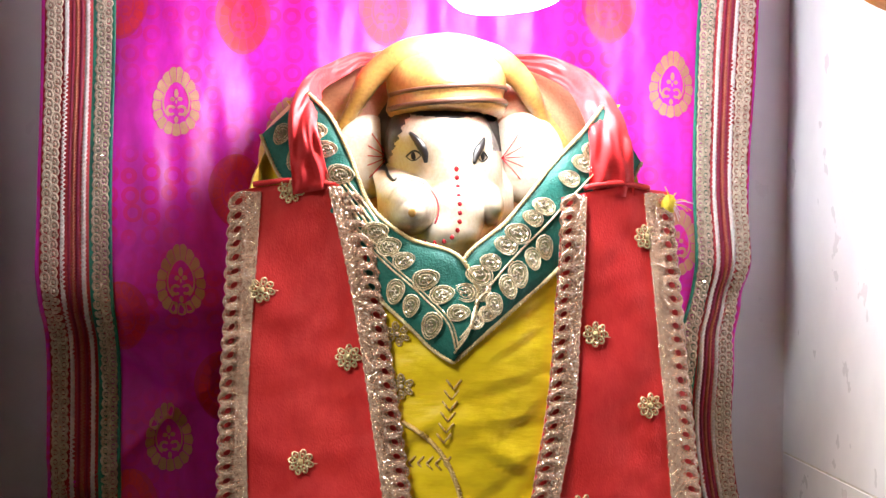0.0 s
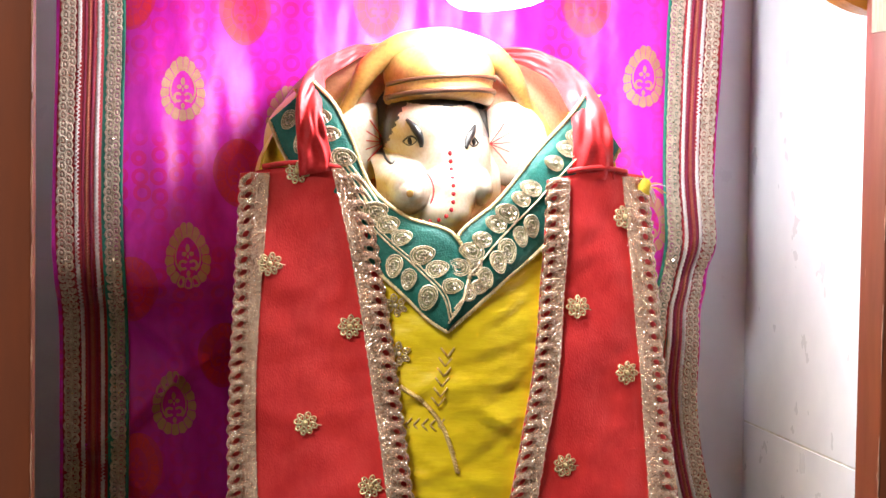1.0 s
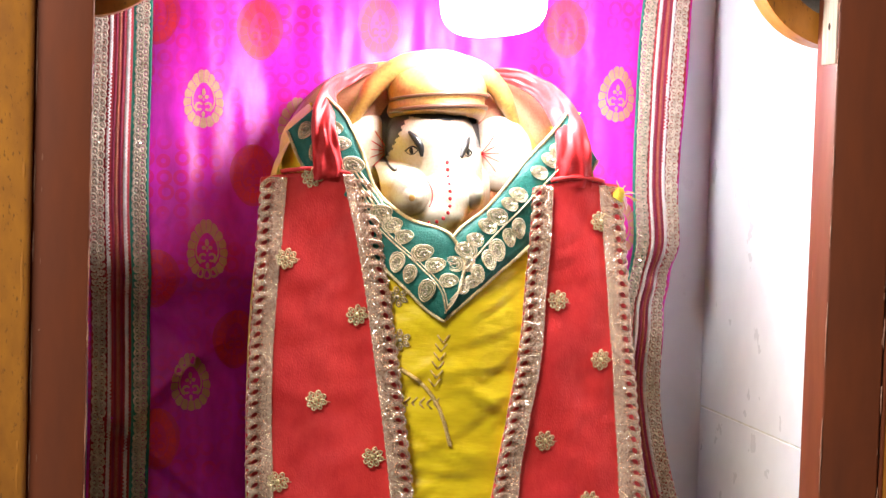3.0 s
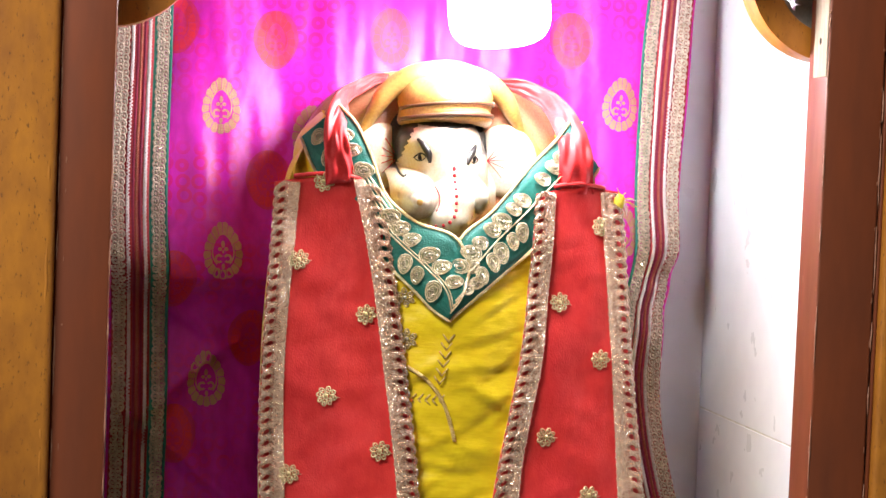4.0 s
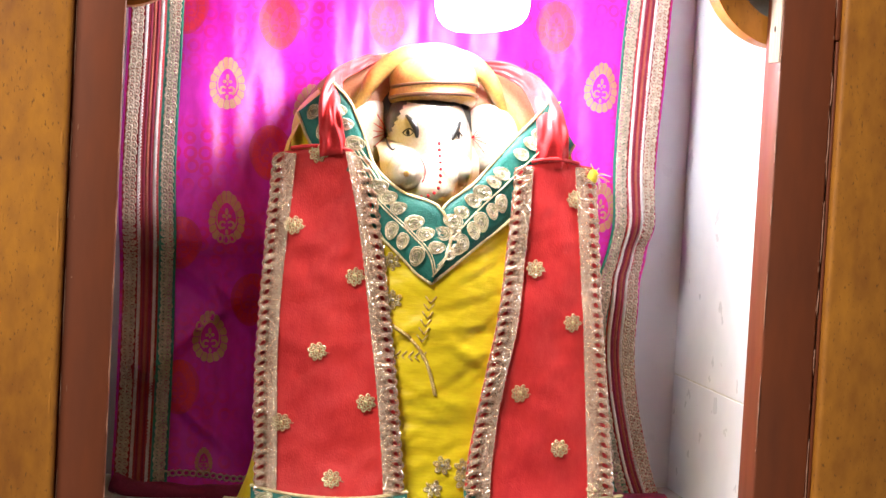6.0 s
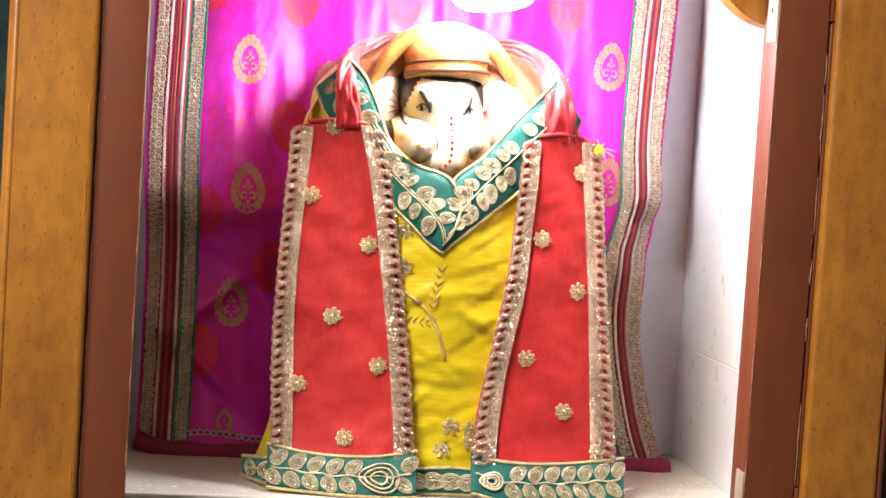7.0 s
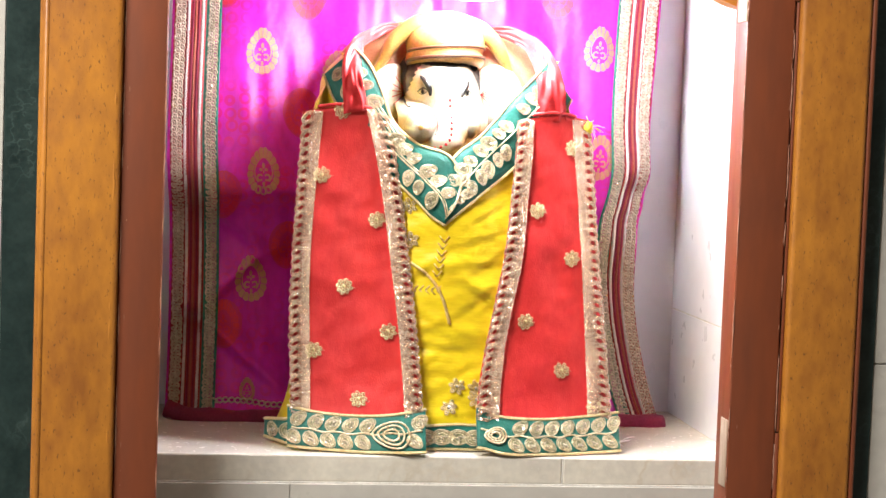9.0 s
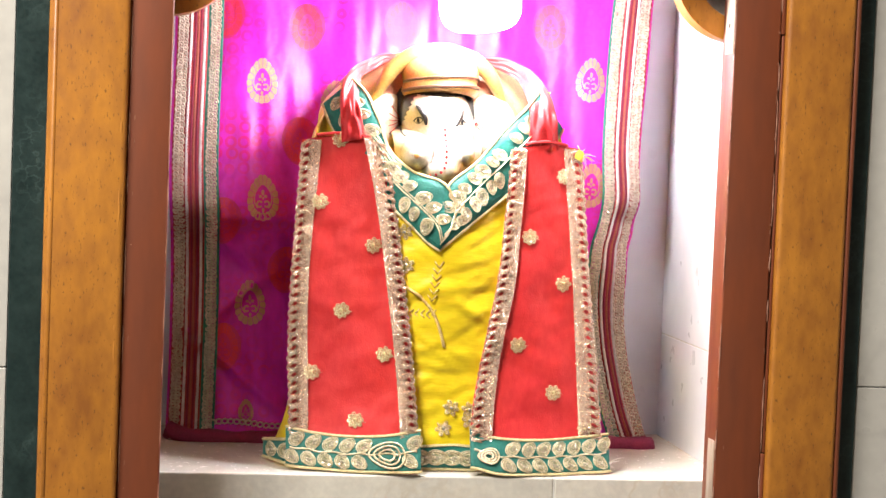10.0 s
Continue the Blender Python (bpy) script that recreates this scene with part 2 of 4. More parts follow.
def part(name, bm, material, parent=None, label="", smooth=True):
    ob = new(name, bm if isinstance(bm, bpy.types.Mesh) else mesh_of(bm, name, material, smooth))
    ob.parent = parent
    if label:
        ob["label"] = label
    return ob


def thing(name, label, category, group="", kind="", at=(0, 0, 0)):
    ob = new(name)
    ob.location = at
    return tagged(ob, label, category, group, kind)


def placed(name, me, m, parent, label=""):
    ob = part(name, me, None, parent, label)
    ob.matrix_basis = m
    return ob


def spline(xs, ys):
    """A smooth function through a few knots (Catmull-Rom tangents)."""
    xs, ys = np.array(xs, float), np.array(ys, float)
    order = np.argsort(xs)
    xs, ys = xs[order], ys[order]
    d = np.gradient(ys, xs)

    def f(x):
        x = min(max(x, xs[0]), xs[-1])
        k = min(max(int(np.searchsorted(xs, x)) - 1, 0), len(xs) - 2)
        h = xs[k + 1] - xs[k]
        t = (x - xs[k]) / h
        return float((2 * t**3 - 3 * t * t + 1) * ys[k] + (t**3 - 2 * t * t + t) * h * d[k] + (3 * t * t - 2 * t**3) * ys[k + 1] + (t**3 - t * t) * h * d[k + 1])
    return f


def path3(knots, n):
    """n+1 points on a smooth curve through knots, of any dimension."""
    k = [np.array(p, float) for p in knots]
    s = np.r_[0, np.cumsum([np.linalg.norm(b - a) for a, b in zip(k, k[1:])])]
    fs = [spline(s, [p[i] for p in k]) for i in range(len(k[0]))]
    return [tuple(f(s[-1] * j / n) for f in fs) for j in range(n + 1)]


def sheet(fn, nu, nv, thick, bm=None, back=None):
    """A cloth: fn(u, v) gives a point of the front; its back lies thick behind it (towards +y)."""
    bm = bm or bmesh.new()
    front = [[bm.verts.new(fn(i / nu, j / nv)) for i in range(nu + 1)] for j in range(nv + 1)]
    rear = [[bm.verts.new((v.co.x, v.co.y + thick, v.co.z)) for v in row] for row in front]
    for g in (front, rear):
        for j in range(nv):
            for i in range(nu):
                bm.faces.new((g[j][i], g[j][i + 1], g[j + 1][i + 1], g[j + 1][i]))
    rim = [(0, i) for i in range(nu)] + [(j, nu) for j in range(nv)] + [(nv, i) for i in range(nu, 0, -1)] + [(j, 0) for j in range(nv, 0, -1)]
    for a, b in zip(rim, rim[1:] + rim[:1]):
        bm.faces.new((front[a[0]][a[1]], front[b[0]][b[1]], rear[b[0]][b[1]], rear[a[0]][a[1]]))
    return bm


def tube(points, radius, sides=6, bm=None, flat=1.0, closed=False):
    """A round cord along points; radius is a number or a function of the share of its length."""
    bm = bm or bmesh.new()
    pts = [Vector(p) for p in points]
    rings, n = [], len(pts)
    for k, p in enumerate(pts):
        a, b = (pts[k - 1], pts[(k + 1) % n]) if closed else (pts[max(k - 1, 0)], pts[min(k + 1, n - 1)])
        t = (b - a).normalized()
        side = t.cross(Vector((0, 1, 0)))
        side = side.normalized() if side.length > 1e-3 else Vector((1, 0, 0))
        up = side.cross(t).normalized()
        r = radius(k / max(n - 1, 1)) if callable(radius) else radius
        rings.append([bm.verts.new(p + side * r * math.cos(q) + up * r * flat * math.sin(q)) for q in [2 * math.pi * i / sides for i in range(sides)]])
    for k in range(n if closed else n - 1):
        r0, r1 = rings[k], rings[(k + 1) % n]
        for i in range(sides):
            bm.faces.new((r0[i], r0[(i + 1) % sides], r1[(i + 1) % sides], r1[i]))
    if not closed:
        bm.faces.new(rings[0])
        bm.faces.new(rings[-1][::-1])
    return bm


def twisted(points, radius, bm=None):
    """A piping of two strands laid round each other."""
    bm = bm or bmesh.new()
    pts = path3(points, max(12, int(sum((Vector(b) - Vector(a)).length for a, b in zip(points, points[1:])) / 0.00055)))
    for ph in (0, math.pi):
        tube([Vector(p) + Vector((math.cos(k * 0.9 + ph), 0.6 * math.sin(k * 0.9 + ph), math.sin(k * 0.9 + ph))) * radius * 0.45 for k, p in enumerate(pts)], radius * 0.68, 5, bm)
    return bm


def ball(centre, radii, bm=None, seg=12, rings=8, turn=(0, 0, 0), index=0):
    bm = bm or bmesh.new()
    m = Matrix.Translation(centre) @ Euler([radians(a) for a in turn]).to_matrix().to_4x4() @ Matrix.Diagonal((*radii, 1))
    top, low = bm.verts.new(m @ Vector((0, 0, 1))), bm.verts.new(m @ Vector((0, 0, -1)))
    rows = [[bm.verts.new(m @ Vector((math.sin(a) * math.cos(b), math.sin(a) * math.sin(b), math.cos(a)))) for b in [2 * math.pi * i / seg for i in range(seg)]]
            for a in [math.pi * k / rings for k in range(1, rings)]]
    for i in range(seg):
        o = (i + 1) % seg
        bm.faces.new((top, rows[0][i], rows[0][o])).material_index = index
        bm.faces.new((low, rows[-1][o], rows[-1][i])).material_index = index
        for p, q in zip(rows, rows[1:]):
            bm.faces.new((p[i], q[i], q[o], p[o])).material_index = index
    return bm


def block(lo, hi, bevel=0.0, bm=None, seg=2):
    bm2 = bmesh.new()
    c, s = [(a + b) / 2 for a, b in zip(lo, hi)], [b - a for a, b in zip(lo, hi)]
    bmesh.ops.create_cube(bm2, size=1, matrix=Matrix.Translation(c) @ Matrix.Diagonal((*s, 1)))
    if bevel:
        bmesh.ops.bevel(bm2, geom=bm2.edges[:], offset=bevel, segments=seg, affect="EDGES", profile=0.5)
    if bm is None:
        return bm2
    me = bpy.data.meshes.new("tmp")
    bm2.to_mesh(me)
    bm2.free()
    bm.from_mesh(me)
    bpy.data.meshes.remove(me)
    return bm


def prism(outline, y0, y1, bm=None, holes=()):
    """A flat plate cut to an outline of (x, z), with holes, between two depths."""
    bm = bm or bmesh.new()
    edges = []
    for loop in (outline, *holes):
        vs = [bm.verts.new((x, y0, z)) for x, z in loop]
        edges += [bm.edges.new((a, b)) for a, b in zip(vs, vs[1:] + vs[:1])]
    faces = bmesh.ops.triangle_fill(bm, use_beauty=True, edges=edges)["geom"]
    faces = [f for f in faces if isinstance(f, bmesh.types.BMFace)]
    out = bmesh.ops.extrude_face_region(bm, geom=faces)["geom"]
    bmesh.ops.translate(bm, vec=(0, y1 - y0, 0), verts=[v for v in out if isinstance(v, bmesh.types.BMVert)])
    return bm


def sparkle(bm, spots, size, index, seed=1, spread=0.6):
    """Tiny tilted tinsel facets on a lace."""
    rnd = random.Random(seed)
    for p in spots:
        nrm = Vector((rnd.uniform(-spread, spread), -1, rnd.uniform(-spread * 0.6, spread * 1.3))).normalized()
        u = nrm.cross(Vector((0, 0, 1))).normalized()
        v = u.cross(nrm)
        r = size * rnd.uniform(0.6, 1.2)
        f = bm.faces.new([bm.verts.new(Vector(p) + u * r * a + v * r * b) for a, b in ((-1, 0), (0, -0.7), (1, 0), (0, 0.7))])
        f.material_index = index


def wob(x, z, f, seed=0.0):
    return noise.noise(Vector((x * f, seed, z * f)))


# ---- the place ----
def slab(name, lo, hi, mat, label, bevel=0.0, category="wall"):
    return tagged(part(name, block(lo, hi, bevel), mat, None, smooth=False), label, category, kind="structure")


JAMB_Y, NICHE_X, BACK_Y = -0.100, 0.250, 0.242
slab("wall_north", (-0.29, BACK_Y, -0.02), (0.29, BACK_Y + 0.04, 0.72), MARBLE_WHITE, "white marble back wall of the niche with grey clouding")
for side, name in ((-1, "wall_west"), (1, "wall_east")):
    x0, x1 = sorted((side * NICHE_X, side * (NICHE_X + 0.04)))
    # the unseen west wall takes a greyer stone to cut light bounced onto the hanging
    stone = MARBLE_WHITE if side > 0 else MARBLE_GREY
    wall = slab(name, (x0, -0.066, 0.0985), (x1, BACK_Y - 0.001, 0.72), stone, "white marble side wall of the niche, brightly lit" if side > 0 else "unseen side wall of the niche, greyed to cut bounced light")
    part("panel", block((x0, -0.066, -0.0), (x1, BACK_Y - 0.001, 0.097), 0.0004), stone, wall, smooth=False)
    part("joint", block((x0 + 0.0005, -0.066, 0.0965), (x1 - 0.0005, BACK_Y - 0.002, 0.099)), GROUT, wall, smooth=False)
# never in view; its dark colour is put in to soak up bounced light
slab("ceiling", (-0.29, -0.06, 0.72), (0.29, 0.29, 0.76), BROWN_PAINT, "unseen niche ceiling, coloured dark to cut bounced light", category="ceiling")

ledge = thing("ledge", "cream marble ledge with a worn front edge", "ledge", kind="structure")
for x0, x1 in ((-0.29, 0.1010), (0.1016, 0.29)):
    part("slab", block((x0, -0.005, -0.0217), (x1, 0.30, 0.0), 0.0014), MARBLE_CREAM, ledge, smooth=False)
part("joint", block((0.1009, -0.0046, -0.021), (0.1017, 0.29, -0.0004)), GROUT, ledge, smooth=False)
part("joint", block((-0.289, -0.0052, -0.0232), (0.289, 0.29, -0.0212), 0.0004), GROUT, ledge, smooth=False)
for x0, x1 in ((-0.29, -0.1147), (-0.1143, 0.29)):
    part("step", block((x0, -0.0062, -0.30), (x1, 0.30, -0.0228), 0.0006), MARBLE_GREY, ledge, smooth=False)

# wooden frame round the niche
frame_ob = thing("niche_frame", "brown painted wooden niche frame with varnished orange casing", "door frame")
for side in (-1, 1):
    inner, outer = side * (0.207 if side > 0 else 0.2165), side * 0.2435
    lo, hi = sorted((inner, outer if side > 0 else side * 0.2474))
    jamb = part("jamb", block((lo, JAMB_Y, -0.45), (hi, -0.068, 0.70), 0.0016, seg=3), BROWN_PAINT, frame_ob, "brown gloss-painted jamb with chipped edges")
    if side > 0:
        part("groove", block((0.2436, JAMB_Y + 0.002, -0.45), (0.2464, -0.068, 0.70)), DARK_GAP, frame_ob, smooth=False)
        for z0, z1 in ((-0.45, 0.038), (0.3615, 0.70)):
            part("stop_strip", block((0.2437, JAMB_Y - 0.001, z0), (0.2466, -0.07, z1), 0.0006), BROWN_PAINT, frame_ob)
        part("stop_strip", block((0.2446, JAMB_Y - 0.0005, 0.039), (0.2466, -0.07, 0.3605), 0.0005), BROWN_PAINT, frame_ob)
    lo, hi = sorted((side * (0.2467 if side > 0 else 0.2476), side * (0.3015 if side > 0 else 0.3055)))
    part("casing", block((lo, -0.106, -0.45), (hi, -0.066, 0.70), 0.0040, seg=4), ORANGE_WOOD, frame_ob, "varnished orange wood casing, stained with age")
    if side > 0:
        part("edge_bead", block((0.3016, -0.1045, -0.45), (0.3055, -0.066, 0.70), 0.0015, seg=3), BROWN_PAINT, frame_ob)
    # flaked paint along the arrises
    rnd = random.Random(5 + side)
    for k in range(22):
        z = rnd.uniform(-0.1, 0.5)
        h = rnd.uniform(0.0008, 0.005)
        e = outer - side * 0.0012 if (k % 3 or side > 0 and k % 2) else inner
        w = rnd.uniform(0.0002, 0.0006)
        part("paint_flake", prism([(e - w, z), (e + w * 0.3, z - h * 0.2), (e + w, z + h * 0.4), (e + w * 0.4, z + h), (e - w * 0.8, z + h * 0.7)], JAMB_Y - 0.0003, JAMB_Y + 0.0012), CHIPPED, jamb, smooth=False)
# unseen rail, added this low to hold the skylight off the hanging
part("unseen_head_rail", block((-0.2165, -0.100, 0.418), (0.2070, -0.046, 0.70), 0.003), ORANGE_WOOD, frame_ob)
# pale worn lines along the jambs' arrises and raised varnish beside one casing
rnd = random.Random(12)
for x, y in ((0.2072, JAMB_Y - 0.0001), (0.2433, JAMB_Y - 0.0002), (-0.2462, JAMB_Y - 0.0002), (-0.2167, JAMB_Y + 0.0002)):
    z = -0.12
    while z < 0.44:
        h = rnd.uniform(0.012, 0.060)
        pts = [(x + 0.0003 * wob(x, q, 90, 3.0), y, q) for q in np.linspace(z, z + h, 14)]
        part("worn_edge", tube(pts, lambda q: 0.00055 * math.sin(math.pi * q) ** 0.5 * (0.7 + 0.6 * wob(q, x, 7, 1.0)) + 0.00008, 6), WORN_PAINT, frame_ob)
        z += h + rnd.uniform(0.004, 0.045)
for z, h in ((0.185, 0.055), (0.092, 0.028), (0.262, 0.016), (0.020, 0.020), (0.118, 0.010)):
    pts = [(-0.2520 + 0.0010 * wob(0, q, 60, z), -0.1055, q) for q in np.linspace(z, z + h, 20)]
    part("varnish_run", tube(pts, lambda q: 0.0011 * math.sin(math.pi * q) ** 0.6 + 0.0001, 7, flat=0.6), ORANGE_WOOD, frame_ob)
part("casing_bead", tube([(-0.3005, -0.1048, -0.44), (-0.3005, -0.1048, 0.69)], 0.0022, 10), ORANGE_WOOD, frame_ob)
# bare recesses of old hinges on one jamb
for z0, z1, y0, y1 in ((0.345, 0.440, -0.0985, -0.0775), (-0.004, 0.047, -0.0985, -0.0815)):
    hinge = part("hinge_recess", block((0.2062, y0, z0), (0.2080, y1, z1), 0.0004), BARE_WOOD, frame_ob, "bare wood patch left by an old hinge")
    for z in (z0 + 0.022, z0 + 0.075) if z1 - z0 > 0.06 else ():
        part("screw_hole", ball((0.2061, (y0 + y1) / 2, z), (0.0004, 0.0016, 0.0022), seg=10, rings=6), DARK_GAP, hinge)

# carved arch lobes in the upper corners
def arch_lobe(side):
    lobe = thing("arch_bracket", "rounded orange wooden arch bracket round a pierced grey plate", "bracket", "arch brackets of the niche")
    c, r0, r1 = Vector((side * 0.222, 0, 0.411)), 0.0375, 0.0550
    a0, a1 = math.pi * 0.47, math.pi * 1.72
    ang = [a0 + (a1 - a0) * k / 40 for k in range(41)]
    pt = lambda r, a: (c.x + side * r * math.cos(a), c.z + r * math.sin(a))
    bm = prism([pt(r1, a) for a in ang] + [pt(r0, a) for a in reversed(ang)], -0.0665, -0.046)
    part("ring", bm, ORANGE_WOOD, lobe, smooth=False)
    dove = lambda s, dx, dz: [(c.x + side * (dx + s * x), c.z + dz + s * z) for x, z in
                              ((-1, .55), (-.35, .35), (0, .15), (.6, .45), (.35, 0), (1.0, -.3), (.3, -.35), (.25, -.95), (-.15, -.6), (-.35, -.05))]
    bm = prism([pt(r0 + 0.001, 2 * math.pi * k / 48) for k in range(48)], -0.058, -0.054,
               holes=[dove(0.0055, -0.0235, -0.0185), dove(0.0055, -0.006, -0.024), dove(0.0055, -0.027, 0.004), dove(0.008, 0.004, 0.004)])
    part("pierced_plate", bm, PLATE_GREY, lobe, "grey plate pierced with bird shapes", smooth=False)
    part("bracket_block", block((c.x - 0.05 * (side < 0) - 0.0, -0.0665, c.z + 0.0), (c.x + 0.05 * (side > 0) + 0.0, -0.05, 0.53)), ORANGE_WOOD, lobe, smooth=False)
for side in (-1, 1):
    arch_lobe(side)

# stone cladding round the frame and the hall that closes the place
for side, edge, name in ((-1, 0.330, "wall_clad_west"), (1, 0.322, "wall_clad_east")):
    lo, hi = sorted((side * 0.3058, side * edge))
    slab(name, (lo, -0.090, -0.45), (hi, -0.05, 1.0), MARBLE_GREEN, "dark green veined marble strip beside the frame", 0.0008)
    lo, hi = sorted((side * (edge + 0.0006), side * 1.6))
    w = slab(name.replace("clad", "pale"), (lo, -0.088, 0.0908), (hi, 0.0, 1.6), MARBLE_GREY, "pale grey marble facing of the hall wall", 0.0008)
    part("panel", block((lo, -0.088, -1.15), (hi, 0.0, 0.09), 0.0008), MARBLE_GREY, w, smooth=False)
slab("wall_above", (-0.34, -0.086, 0.70), (0.34, -0.03, 1.6), MARBLE_GREY, "pale marble wall above the niche frame")
slab("wall_below", (-0.34, -0.086, -1.15), (0.34, -0.012, -0.45), MARBLE_GREY, "pale marble wall under the niche frame")
slab("floor", (-1.7, -4.2, -1.20), (1.7, 0.3, -1.15), HALL_FLOOR, "polished stone floor of the hall", category="floor")
# unseen ceiling; its opening is made to suit the added fill lamp
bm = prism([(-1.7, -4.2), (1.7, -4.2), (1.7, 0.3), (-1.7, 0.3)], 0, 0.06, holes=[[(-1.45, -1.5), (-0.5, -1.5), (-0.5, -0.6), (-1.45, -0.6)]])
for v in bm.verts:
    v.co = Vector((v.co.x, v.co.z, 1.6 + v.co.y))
tagged(part("hall_ceiling", bm, PLASTER, None, smooth=False), "unseen plastered hall ceiling with an opening added for the fill light", "ceiling", kind="structure")
slab("hall_wall_west", (-1.7, -4.2, -1.15), (-1.62, 0.3, 1.6), PLASTER, "plain plastered hall wall")
slab("hall_wall_east", (1.62, -4.2, -1.15), (1.7, 0.3, 1.6), PLASTER, "plain plastered hall wall")
slab("hall_wall_south", (-1.62, -3.7, -1.15), (1.62, -3.6, 1.6), PLASTER, "plain plastered hall wall")

# ---- lamp ----
lamp = thing("hanging_bulb", "lit white LED bulb hanging over the idol", "light bulb", at=(0, 0, 0))
LX, LY, LZ = 0.0310, 0.022, 0.3600
prof = [(0.0332 * math.sin(q) ** 0.62, 0.022 * (1 - math.cos(q) ** 0.75)) for q in np.linspace(0, math.pi / 2, 22)] + [(0.0332, 0.034), (0.0332, 0.046)]
def lathe(profile, centre, seg=56, tilt=(0, 0, 0)):
    bm = bmesh.new()
    rot = Euler([radians(a) for a in tilt]).to_matrix()
    rows = [[bm.verts.new(Vector(centre) + rot @ Vector((r * math.cos(a), r * math.sin(a), z))) for a in [2 * math.pi * i / seg for i in range(seg)]]
            if r > 0 else [bm.verts.new(Vector(centre) + rot @ Vector((0, 0, z)))] for r, z in profile]
    for a, b in zip(rows, rows[1:]):
        for i in range(seg):
            q = [a[i % len(a)], a[(i + 1) % len(a)], b[(i + 1) % len(b)], b[i % len(b)]]
            q = [v for k, v in enumerate(q) if v not in q[:k]]
            bm.faces.new(q)
    return bm
part("globe", lathe(prof, (LX, LY, LZ), tilt=(0, -6, 0)), BULB_WHITE, lamp)
part("cap", lathe([(0.0335, 0.0455), (0.0335, 0.060), (0.030, 0.085), (0.021, 0.105), (0.021, 0.12), (0.014, 0.135), (0.013, 0.16), (0.0, 0.161)], (LX, LY, LZ), tilt=(0, -6, 0)), BULB_BODY, lamp)
part("flex", tube([(LX - 0.0165, LY, LZ + 0.157), (LX - 0.018, LY, 0.719)], 0.003, 8), BULB_BODY, lamp)

# ---- magenta wall hanging ----
HANG_Y = 0.190
RIGHT = spline((-0.006, 0.05, 0.117, 0.18, 0.211, 0.267, 0.33, 0.40, 0.62), (0.225, 0.211, 0.201, 0.201, 0.208, 0.208, 0.211, 0.216, 0.224))
LEFT = spline((-0.006, 0.10, 0.192, 0.215, 0.371, 0.62), (-0.2145, -0.2135, -0.2155, -0.217, -0.217, -0.220))


# slack folds of the cloth: height, slope, depth, reach above and below the fold
SLACK = ((0.128, 0.75, 0.010, 0.030, 0.010), (0.058, -0.85, 0.012, 0.025, 0.010), (0.160, -0.9, 0.006, 0.022, 0.008))


# the cloth leans out towards a slack fold at a third of its height and falls back under it
SAG = spline((-0.01, 0.0, 0.03, 0.10, 0.165, 0.185, 0.199, 0.207, 0.25, 0.317, 0.40, 0.62), (-0.006, -0.004, 0.002, 0.004, 0.002, -0.006, -0.026, -0.030, -0.022, -0.003, 0.010, 0.020))


def hang(x, z, lift=0.0):
    """A point of the hanging's front: soft vertical pleats above, a slack fold low down."""
    y = HANG_Y + SAG(z + 0.012 * wob(x, 0, 9, 2.0)) * (1 - 0.6 * min(max((x - 0.02) / 0.10, 0), 1)) + 0.0050 * math.sin(x * 62 + 0.8 + 3 * wob(x, z, 4)) * (0.4 + z) + 0.004 * wob(x, z, 14, 3.1) + 0.0030 * wob(x * 2.0, z * 0.45, 30, 7.0) + 0.0003 * wob(x * 2, z, 110, 2.0)
    y += 0.009 * math.sin((z - 0.16 + 0.45 * x) * 60) * math.exp(-((z - 0.17) / 0.05) ** 2)
    y -= 0.007 * math.exp(-((z - 0.035 - 0.15 * (x + 0.1) ** 2) / 0.03) ** 2) + 0.036 * math.exp(-(z + 0.004) / 0.030)
    w = min(max((-0.095 - x) / 0.05, 0), 1)
    for z0, slope, deep, above, below in SLACK:
        d = z - z0 - slope * (x + 0.15) - 0.004 * wob(x, z, 18, 5.0)
        y -= w * deep * (math.exp(-d / above) if d > 0 else math.exp(-(d / below) ** 2))
    if x > 0.17:
        y += 0.010 * math.exp(-((z - 0.205) / 0.012) ** 2) * (x - 0.17) / 0.03
    return Vector((x, y - lift, z))


hanging = thing("wall_hanging", "magenta brocade wall hanging with lace borders and gold paisley motifs", "wall hanging")
bm = sheet(lambda u, v: hang(LEFT(0.012 + 0.62 * v) * (1 - u) + RIGHT(0.012 + 0.62 * v) * u, 0.004 + 0.616 * v), 230, 260, 0.0012)
part("cloth", bm, MAGENTA, hanging)


def along(edge, off, z0, z1, n, lift):
    return [hang(edge(z) + off, z, lift) for z in [z0 + (z1 - z0) * k / n for k in range(n + 1)]]


def strip(edge, off, width, z0, z1, mat, name, lift=0.0008, n=240, thick=0.0006):
    bm = sheet(lambda u, v: hang(edge(z0 + (z1 - z0) * v) + off - width / 2 + width * u, z0 + (z1 - z0) * v, lift + thick), 2, n, thick)
    return part(name, bm, mat, hanging)


def zigzag(edge, off, z0, z1, mat, name, amp=0.0009, pitch=0.0026):
    n = int((z1 - z0) / pitch * 2)
    pts = [hang(edge(z) + off + (amp if k % 2 else -amp), z, 0.0022) for k, z in enumerate([z0 + (z1 - z0) * k / n for k in range(n + 1)])]
    return part(name, tube(pts, 0.0009, 5), mat, hanging)


